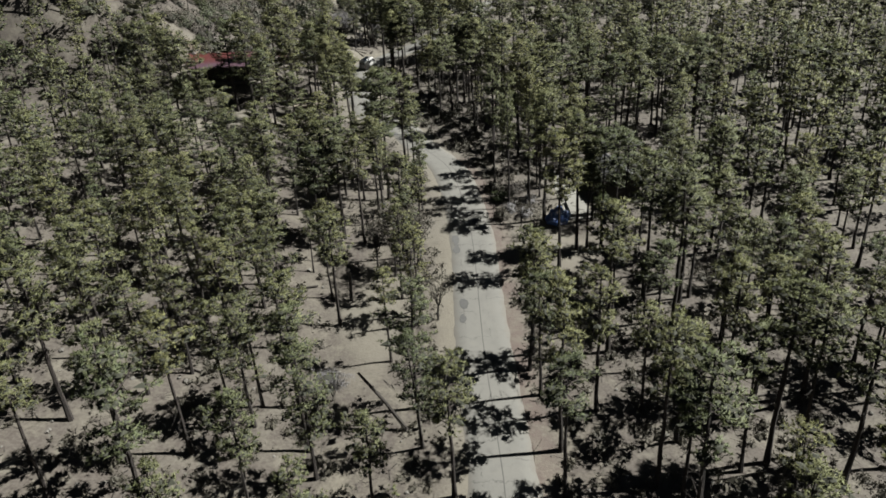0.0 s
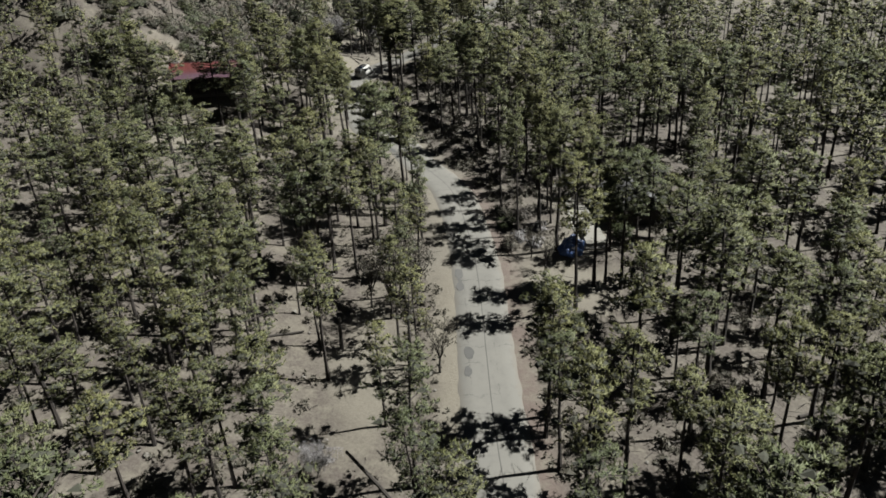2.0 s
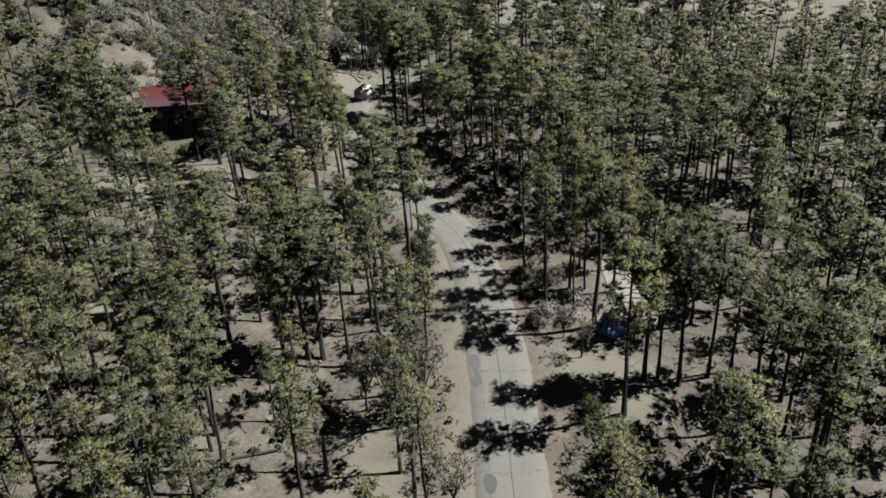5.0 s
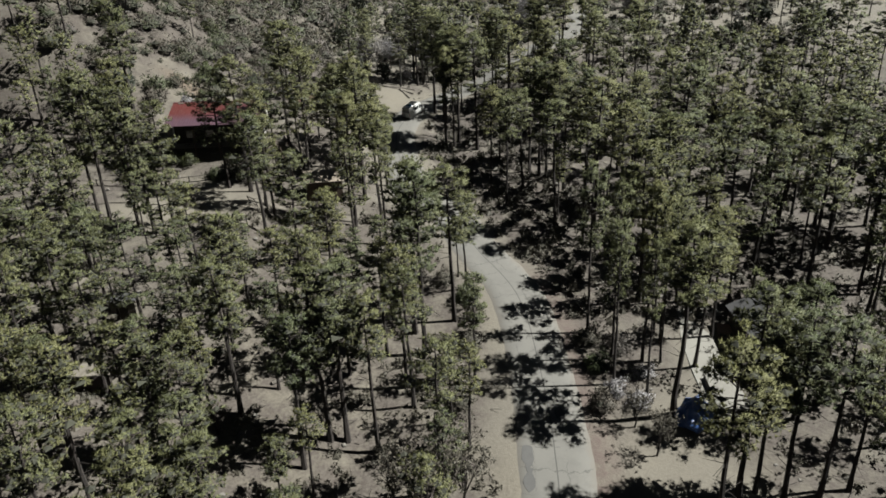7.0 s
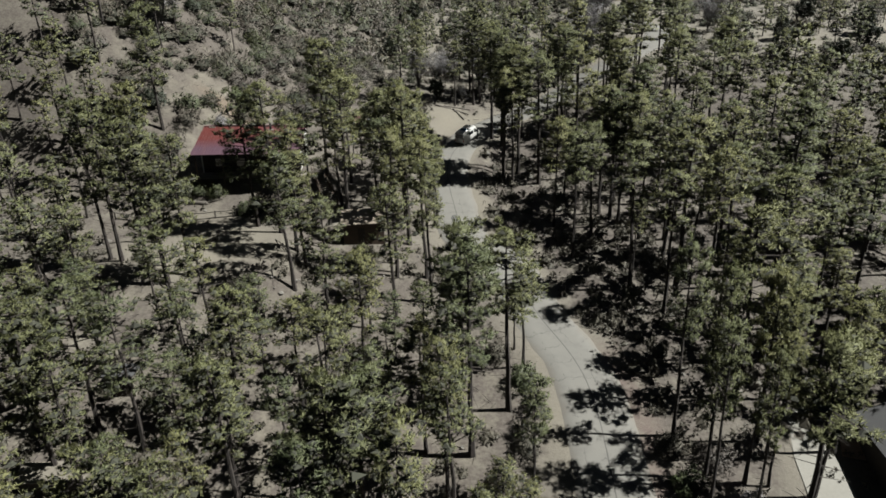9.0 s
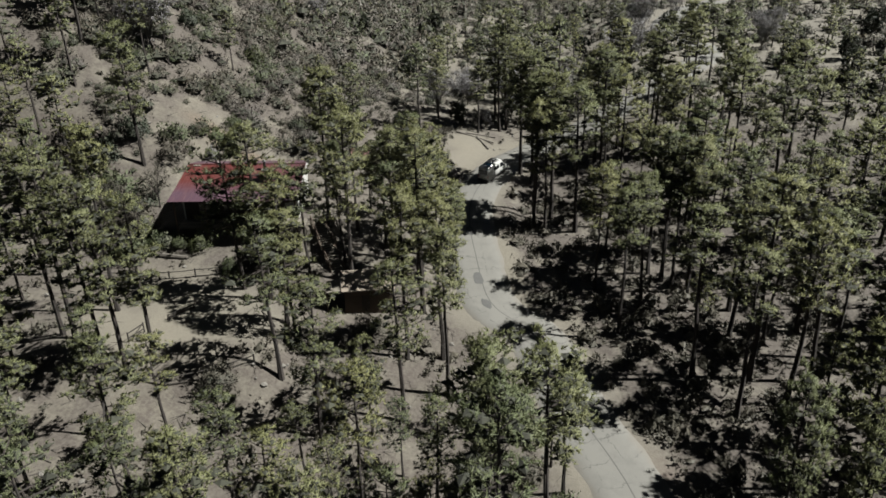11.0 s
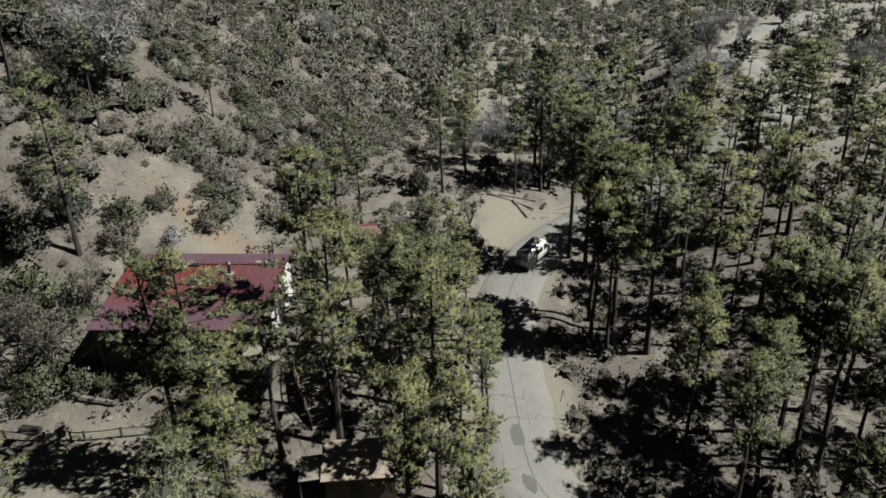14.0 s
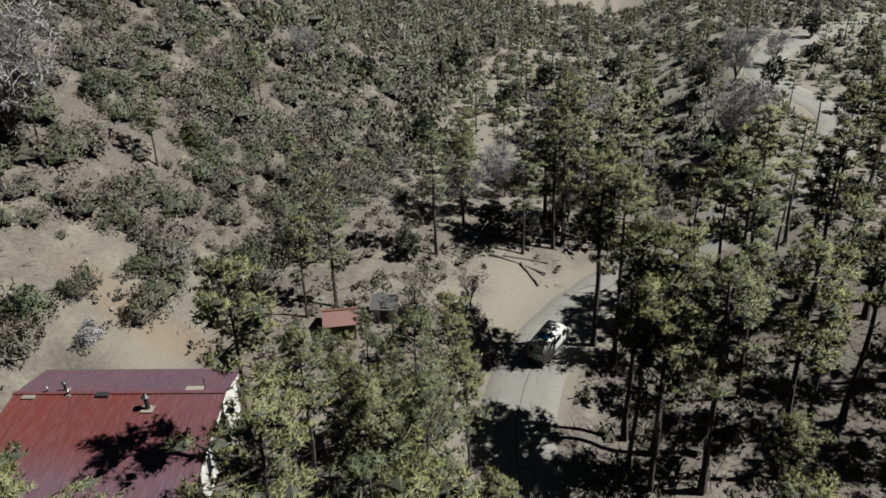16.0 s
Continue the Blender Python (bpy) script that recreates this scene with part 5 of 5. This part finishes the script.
part("barge_board", sheet([(LEN - 0.02, 9.5, 5.43), (LEN + 0.05, 9.5, 5.43), (LEN + 0.05, 13.6, 4.53), (LEN - 0.02, 13.6, 4.53)], 0.25), WHITE, HOUSE)
for j in range(20):
    v = 0.75 + j * 0.145
    part("deck_board", block(0.0, v, 0.12, LEN + 0.6, v + 0.13, 0.17, 0), PALEPLANK, HOUSE)
for u in (0.2, 3.8, 7.4, 11.0, 14.5):
    part("post", beam((u, 0.45, -3.6), (u, 0.45, 3.93), 0.16, 0.16), PLANK, HOUSE)
    part("joist", beam((u, 0.6, 0.02), (u, 3.7, 0.02), 0.1, 0.18), PLANK, HOUSE)
for z in (0.55, 1.0):
    part("porch_rail", beam((0.2, 0.55, z), (11.0, 0.55, z), 0.08, 0.06), PALEPLANK, HOUSE)


def roof_z(v):
    return float(np.interp(v, [p[0] for p in PROFILE], [p[1] for p in PROFILE]))


def pipe(u, v, h, r, name, lab, mat=STEEL, cap=True):
    z = roof_z(v)
    bm = bmesh.new()
    bmesh.ops.create_cone(bm, cap_ends=True, segments=12, radius1=r, radius2=r, depth=h, matrix=Matrix.Translation((u, v, z + h / 2 - 0.1)))
    ob = part(name, bm, mat, HOUSE, lab)
    bm = block(u - r * 2.6, v - r * 2.6, z + 0.0, u + r * 2.6, v + r * 2.6, z + 0.06, 0.01)
    part("flashing", bm, PALEPLANK, ob, "pale sheet flashing")
    if cap:
        bm = bmesh.new()
        bmesh.ops.create_cone(bm, cap_ends=True, segments=12, radius1=r * 1.9, radius2=0.02, depth=r * 1.6, matrix=Matrix.Translation((u, v, z + h + r * 0.7)))
        part("cap", bm, mat, ob)
    return ob


pipe(9.7, 8.0, 1.1, 0.16, "stove_pipe", "dark metal stove pipe", DARKMETAL)
pipe(3.1, 9.9, 0.7, 0.10, "vent_pipe", "dark vent pipe", DARKMETAL)
pipe(2.0, 9.6, 0.45, 0.06, "vent_pipe", "")
pipe(3.6, 9.3, 0.4, 0.06, "vent_pipe", "")
pipe(13.2, 9.8, 1.2, 0.03, "vent_pipe", "", DARKMETAL, False)
part("roof_hatch", block(5.6, 9.0, roof_z(9.2) + 0.02, 6.5, 9.45, roof_z(9.4) + 0.16, 0.02), DARKMETAL, HOUSE, "dark roof hatch")
part("patch", block(0.4, 8.9, roof_z(9.0) - 0.02, 1.3, 9.3, roof_z(9.2) + 0.08, 0.01), PALEPLANK, HOUSE, "pale repair sheet")
part("patch", block(11.7, 9.8, roof_z(9.9) - 0.02, 13.0, 10.3, roof_z(9.9) + 0.05, 0.01), PALEPLANK, HOUSE, "pale repair sheet")

# terrace walls of stacked logs below the porch
for v, top, u0, u1 in ((2.2, -0.25, -1.0, 14.6), (1.1, -1.35, -2.0, 14.0), (0.0, -2.5, -3.0, 13.4), (-1.8, -3.3, -4.0, 9.0)):
    wall = thing("terrace_wall", pose(-53.4, 138.4, 20.4, 0, 0, 15), "low retaining wall of weathered stacked logs", "retaining wall", "terrace walls")
    for k in range(4):
        z = top - 0.13 - k * 0.25
        part("log", soup("log", (tube([(u0 + 0.05 * k, v, z), ((u0 + u1) / 2, v + 0.05, z), (u1 - 0.08 * k, v, z)], [0.13, 0.125, 0.13], 7), DEADWOOD)), None, wall)

# the long stair beside the cabin
top, low = Vector((-38.0, 145.3, 20.5)), Vector((-33.9, 140.8, 0))
low.z = gz(low.x, low.y) + 0.05
STAIR = thing("outdoor_stair", pose(0, 0, 0), "long weathered timber stair down the bank", "stairs")
run = low - top
side = Vector((run.y, -run.x, 0)).normalized() * 0.85
n = 22
for i in range(n):
    c = top + run * ((i + 0.5) / n)
    part("tread", beam(c - side, c + side, 0.27, 0.06), PALEPLANK, STAIR)
for sgn in (-1, 1):
    part("stringer", beam(top + side * sgn, low + side * sgn, 0.08, 0.28), PLANK, STAIR)
    part("handrail", beam(top + side * sgn + Vector((0, 0, 0.95)), low + side * sgn + Vector((0, 0, 0.95)), 0.07, 0.07), PLANK, STAIR)
    for i in range(6):
        c = top + run * (i / 5) + side * sgn
        part("baluster", beam(c + Vector((0, 0, -0.35)), c + Vector((0, 0, 0.95)), 0.08, 0.08), PLANK, STAIR)


# ---------------------------------------------------------------- sheds and the grey roofed building
def shed(name, x, y, turn, wide, deep, front, back, roof_mat, wall_mat, label, gable=0.0, over=0.3, base=None):
    z = min(gz(x + a, y + b) for a in (0, wide * 0.7) for b in (0, deep * 0.7)) if base is None else base
    ob = thing(name, pose(x, y, z, 0, 0, turn), label, "shed" if wide < 6 else "building")
    for nm, b in (("front_wall", (0, 0, wide, 0.1, front)), ("back_wall", (0, deep - 0.1, wide, deep, back))):
        part(nm, block(b[0], b[1], -0.6, b[2], b[3], b[4] - 0.03, 0), wall_mat, ob)
    for u in (0.0, wide - 0.1):
        pts = [(0.1, -0.6), (deep - 0.1, -0.6), (deep - 0.1, back - 0.04)] + ([(deep / 2, (front + back) / 2 + gable - 0.05)] if gable else []) + [(0.1, front - 0.04)]
        part("side_wall", wall_from(pts, u, u + 0.1), wall_mat, ob)
    o = over
    if gable:
        mz = (front + back) / 2 + gable
        dz = gable / (deep / 2) * o
        part("roof", sheet([(-o, -o, front - dz), (wide + o, -o, front - dz), (wide + o, deep / 2, mz), (-o, deep / 2, mz)], 0.06), roof_mat, ob)
        part("roof", sheet([(-o, deep / 2, mz), (wide + o, deep / 2, mz), (wide + o, deep + o, back - dz), (-o, deep + o, back - dz)], 0.06), roof_mat, ob)
        part("ridge_cap", beam((-o, deep / 2, mz + 0.02), (wide + o, deep / 2, mz + 0.02), 0.3, 0.04), roof_mat, ob)
    else:
        dz = (back - front) / deep * o
        part("roof", sheet([(-o, -o, front - dz), (wide + o, -o, front - dz), (wide + o, deep + o, back + dz), (-o, deep + o, back + dz)], 0.08), roof_mat, ob)
    d = part("door", block(wide * 0.35, -0.05, -0.1, wide * 0.35 + 0.9, 0.0, 1.95, 0.01), DARKWALL, ob)
    part("handle", block(wide * 0.35 + 0.75, -0.1, 0.95, wide * 0.35 + 0.82, -0.05, 1.05, 0.01), STEEL, d)
    return ob


s1 = shed("garden_shed", -30.6, 134.0, 20, 5.4, 3.0, 2.75, 3.4, TANROOF, PLANK, "brown plank shed with a flat tan roof", base=14.9)
part("lean_to_roof", sheet([(-2.0, 0.1, 2.45), (-0.35, 0.1, 2.6), (-0.35, 2.6, 2.75), (-2.0, 2.6, 2.6)], 0.06), PALEPLANK, s1, "pale plank lean-to roof")
part("post", beam((-1.9, 0.2, -0.5), (-1.9, 0.2, 2.42), 0.1, 0.1), PLANK, s1)
part("post", beam((-1.9, 2.5, -0.5), (-1.9, 2.5, 2.57), 0.1, 0.1), PLANK, s1)
shed("tool_shed", -40.8, 167.2, 25, 2.9, 2.8, 2.1, 2.1, RUSTROOF, PLANK, "small shed with a rust red sheet roof", 0.7)
shed("pump_house", -37.6, 171.6, 12, 2.2, 2.0, 1.8, 2.1, STEEL, WHITE, "small white hut with a pale sheet roof")
shed("outbuilding", 33.6, 104.2, 96.6, 8.6, 7.0, 3.4, 3.4, GREYROOF, DARKWALL, "dark walled outbuilding with a grey felt gable roof", 1.9, 0.5)

# two unidentified shapes in the woods, built as sheds
# stands in for a pale strip; its dark walls paint the shade below
s2 = shed("woodland_shed", -43.6, 90.4, 14, 5.6, 1.7, 2.1, 2.35, PALEPLANK, DARKWALL, "low stand-in shed with a pale plank roof and shade-dark walls between pines", over=0.15)
part("side_board", beam((5.9, -0.3, 1.2), (7.6, 0.4, 1.9), 1.1, 0.05), PALEPLANK, s2, "pale board propped beside the shed")
part("side_post", beam((7.4, 0.3, -0.6), (7.4, 0.3, 1.8), 0.1, 0.1), PLANK, s2)
# made-up hut in place of a pale ground patch with a tarp
shed("woodland_hut", -43.4, 101.6, 12, 2.6, 2.2, 2.5, 2.2, GREYROOF, PALEPLANK, "small pale stand-in hut with a grey felt roof for a tarped ground patch", over=0.15)


# concrete beside the grey roofed building, plywood sheet, tarpaulin heaps
def slab(name, corners, thick, label, lift=0.0):
    """A cast slab that follows the fall of the ground under its corners."""
    fit = np.linalg.lstsq(np.array([(x, y, 1.0) for x, y in corners]), np.array([gz(x, y) for x, y in corners]), rcond=None)[0]
    top = [Vector((x, y, float(fit @ (x, y, 1.0)) + thick + lift)) for x, y in corners]
    bm = bmesh.new()
    up = [bm.verts.new(p) for p in top]
    down = [bm.verts.new(p - Vector((0, 0, thick + 0.7))) for p in top]
    bm.faces.new(up)
    bm.faces.new(down[::-1])
    for k in range(len(top)):
        n = (k + 1) % len(top)
        bm.faces.new((up[k], down[k], down[n], up[n]))
    bmesh.ops.recalc_face_normals(bm, faces=bm.faces)
    bmesh.ops.bevel(bm, geom=[e for e in bm.edges if all(v in up for v in e.verts)], offset=0.03, segments=1, affect="EDGES")
    return tagged(part(name, bm, CONCRETE, None), label, "slab")


slab("concrete_apron", [(19.9, 104.0), (20.4, 97.4), (24.7, 97.6), (23.3, 110.2), (21.4, 113.6), (25.6, 113.9), (25.2, 115.2), (20.6, 115.0), (19.8, 109.0)], 0.12, "pale concrete apron beside the dark walled building")
slab("concrete_block", [(20.8, 103.0), (21.0, 98.0), (24.2, 98.2), (23.8, 102.4)], 0.55, "raised pale concrete plinth on the apron", 0.1)
bm = block(-1.0, -0.03, 0, 1.0, 0.03, 2.3, 0.005)
ob = tagged(part("plywood_sheet", bm, PLYWOOD, None), "bare peach coloured plywood sheet lying on the concrete", "board")
ob.matrix_basis = pose(25.0, 109.4, gz(25.0, 109.4) + 0.1, -72, 0, -8)


def heap(name, x, y, r, h, mat, label, seed):
    bm = bmesh.new()
    bmesh.ops.create_icosphere(bm, subdivisions=4, radius=1.0)
    for v in bm.verts:
        k = 1 + 0.28 * noise.noise(v.co * 2.2 + Vector((seed, 0, 0))) + 0.09 * noise.noise(v.co * 7 + Vector((seed, 3, 0)))
        v.co = Vector((v.co.x * r * k, v.co.y * r * k * 0.8, max(-0.2, v.co.z * h * k)))
    ob = part(name, bm, mat, None)
    ob.matrix_basis = pose(x, y, gz(x, y), 0, 0, seed * 40)
    return tagged(ob, label, "tarpaulin")


heap("blue_tarpaulin", 18.7, 97.4, 2.1, 2.1, BLUETARP, "crumpled blue tarpaulin over a heap", 1)
heap("blue_tarpaulin", -28.6, 87.4, 1.0, 0.8, BLUETARP, "small crumpled blue tarpaulin on the ground", 2)


# ---------------------------------------------------------------- yard
def fence(points, label, high=1.05):
    ob = thing("fence", pose(0, 0, 0), label, "fence", "yard fences")
    tops = []
    for x, y in points:
        z = gz(x, y)
        part("post", soup("post", (tube([(x, y, z - 0.3), (x + 0.02, y, z + high)], [0.10, 0.085], 6), BURNT)), None, ob)
        tops.append(Vector((x, y, z)))
    for a, b in zip(tops, tops[1:]):
        for h in (0.1, 0.92):
            part("rail", soup("rail", (tube([a + Vector((0, 0, h)), (a + b) / 2 + Vector((0, 0, h - 0.06)), b + Vector((0, 0, h))], [0.062, 0.058, 0.062], 5), BURNT)), None, ob)
        for h in (0.35, 0.62):
            part("wire", soup("wire", (tube([a + Vector((0, 0, h)), b + Vector((0, 0, h))], [0.012, 0.012], 3), DARKMETAL)), None, ob)
    return ob


fence([(-62.1, 131.5), (-58.3, 132.1), (-54.9, 132.8)], "rustic dark wooden post and rail fence")
fence([(-53.0, 133.4), (-51.9, 133.7), (-49.2, 134.8), (-46.4, 135.9), (-43.5, 137.0)], "rustic dark wooden post and rail fence")
fence([(-48.6, 118.3), (-45.7, 117.0), (-42.2, 117.3), (-38.7, 118.9), (-35.2, 121.4)], "curved wire fence on dark wooden posts")


def gate(x, y, turn, tilt, w, h, label):
    ob = thing("wooden_gate", pose(x, y, gz(x, y), tilt, 0, turn), label, "gate")
    for z in (0.1, h * 0.5, h):
        part("board", beam((-w / 2, 0, z), (w / 2, 0, z), 0.05, 0.12), BURNT, ob)
    for u in (-w / 2, w / 2):
        part("post", beam((u, 0, -0.2), (u, 0, h + 0.15), 0.1, 0.1), BURNT, ob)
    part("brace", beam((-w / 2, 0.04, 0.1), (w / 2, 0.04, h), 0.04, 0.09), BURNT, ob)
    return ob


gate(-48.0, 122.0, 80, 0, 2.0, 1.1, "dark wooden gate section standing in the yard")
gate(-46.4, 127.2, 62, 12, 3.0, 0.5, "low weathered wooden rail section in the yard")
gate(-36.6, 127.9, -35, 18, 1.7, 1.1, "leaning dark wooden trellis gate")
t = thing("water_trough", pose(-57.0, 133.4, gz(-57.0, 133.4), 0, 0, 5), "low dark trough by the fence", "trough")
part("trough", block(-0.9, -0.3, 0.15, 0.9, 0.3, 0.5, 0.03), DARKMETAL, t)
part("leg", block(-0.8, -0.25, -0.1, -0.65, 0.25, 0.15, 0.01), BURNT, t)
part("leg", block(0.65, -0.25, -0.1, 0.8, 0.25, 0.15, 0.01), BURNT, t)


# ---------------------------------------------------------------- van
def van(x, y, turn):
    v = thing("van", pose(x, y, gz(x, y) + 0.05, math.degrees(math.atan(0.12)), 0, turn), "white van with a wide dark rear window on the road", "van")
    side = [(-2.95, 0.42), (-2.98, 1.2), (-2.90, 2.45), (-2.75, 2.62), (0.9, 2.66), (1.35, 2.58), (2.05, 1.55), (2.75, 1.28), (2.95, 1.0), (2.98, 0.45), (2.4, 0.36), (-2.4, 0.36)]
    bm = bmesh.new()
    loops = []
    for xx, k in ((-1.0, 1), (1.0, 1)):
        loops.append([bm.verts.new((xx * (1.0 if z < 1.3 else 1.0 - 0.13 * (z - 1.3) / 1.35), yy, z)) for yy, z in side])
    bm.faces.new(loops[0])
    bm.faces.new(loops[1][::-1])
    for i in range(len(side)):
        j = (i + 1) % len(side)
        bm.faces.new((loops[0][j], loops[0][i], loops[1][i], loops[1][j]))
    bmesh.ops.recalc_face_normals(bm, faces=bm.faces)
    bmesh.ops.bevel(bm, geom=list(bm.edges), offset=0.07, segments=3, affect="EDGES")
    for f in bm.faces:
        f.smooth = True
    body = part("body", bm, VANWHITE, v)
    for sx in (-1, 1):
        part("tail_lamp", block(sx * 0.86 - 0.06, -3.0, 0.95, sx * 0.86 + 0.06, -2.93, 1.4, 0.02), TAILRED, v)
        part("head_lamp", block(sx * 0.72 - 0.2, 2.78, 0.95, sx * 0.72 + 0.2, 2.99, 1.15, 0.03), STEEL, v)
        part("cab_window", sheet([(sx * 0.99, 0.75, 1.45), (sx * 0.99, 1.85, 1.45), (sx * 0.93, 1.35, 2.15), (sx * 0.93, 0.75, 2.15)], 0.02), GLASS, v)
        part("side_window", block(sx * 0.955 - 0.03, -1.2, 1.5, sx * 0.955 + 0.03, 0.45, 2.1, 0.01), GLASS, v)
        m = part("mirror", block(sx * 1.16 - 0.1, 1.5, 1.4, sx * 1.16 + 0.1, 1.6, 1.75, 0.03), DARKMETAL, v)
        part("arm", beam((sx * 0.95, 1.55, 1.5), (sx * 1.1, 1.55, 1.52), 0.05, 0.05), DARKMETAL, m)
        for yy in (-1.75, 1.85):
            bm = bmesh.new()
            bmesh.ops.create_cone(bm, cap_ends=True, segments=24, radius1=0.36, radius2=0.36, depth=0.24, matrix=Matrix.Translation((sx * 0.88, yy, 0.36)) @ Matrix.Rotation(radians(90), 4, "Y"))
            bmesh.ops.bevel(bm, geom=list(bm.edges), offset=0.02, segments=1, affect="EDGES")
            wh = part("wheel", bm, RUBBER, v)
            bm = bmesh.new()
            bmesh.ops.create_cone(bm, cap_ends=True, segments=18, radius1=0.21, radius2=0.21, depth=0.02, matrix=Matrix.Translation((sx * 1.005, yy, 0.36)) @ Matrix.Rotation(radians(90), 4, "Y"))
            part("rim", bm, STEEL, wh)
    part("rear_window", block(-0.82, -2.985, 1.5, 0.82, -2.93, 2.25, 0.03), GLASS, v, "wide dark rear window")
    part("roof_window", block(-0.62, -1.9, 2.655, 0.62, -0.9, 2.69, 0.02), SKYGLASS, v, "roof window with a painted blue sky reflection")
    part("windscreen", sheet([(-0.82, 1.40, 2.52), (0.82, 1.40, 2.52), (0.93, 2.06, 1.6), (-0.93, 2.06, 1.6)], 0.02), GLASS, v)
    part("rear_bumper", block(-0.98, -3.1, 0.4, 0.98, -2.9, 0.66, 0.04), DARKMETAL, v, "dark plastic bumper")
    part("front_bumper", block(-0.98, 2.85, 0.38, 0.98, 3.08, 0.75, 0.05), DARKMETAL, v)
    part("number_plate", block(-0.26, -3.0, 0.85, 0.26, -2.97, 0.97, 0.005), WHITE, v)
    part("door_seam", block(-0.86, -2.99, 0.74, 0.86, -2.96, 0.755, 0), DARKMETAL, v)
    for yy in (0.0, 0.55):
        part("roof_bar", block(-0.85, yy, 2.70, 0.85, yy + 0.06, 2.75, 0.01), STEEL, v)
    part("roof_vent", block(-0.2, -0.55, 2.62, 0.2, -0.15, 2.76, 0.04), WHITE, v, "white roof vent")
    return v


van(-19.7, 174.7, -22.0)
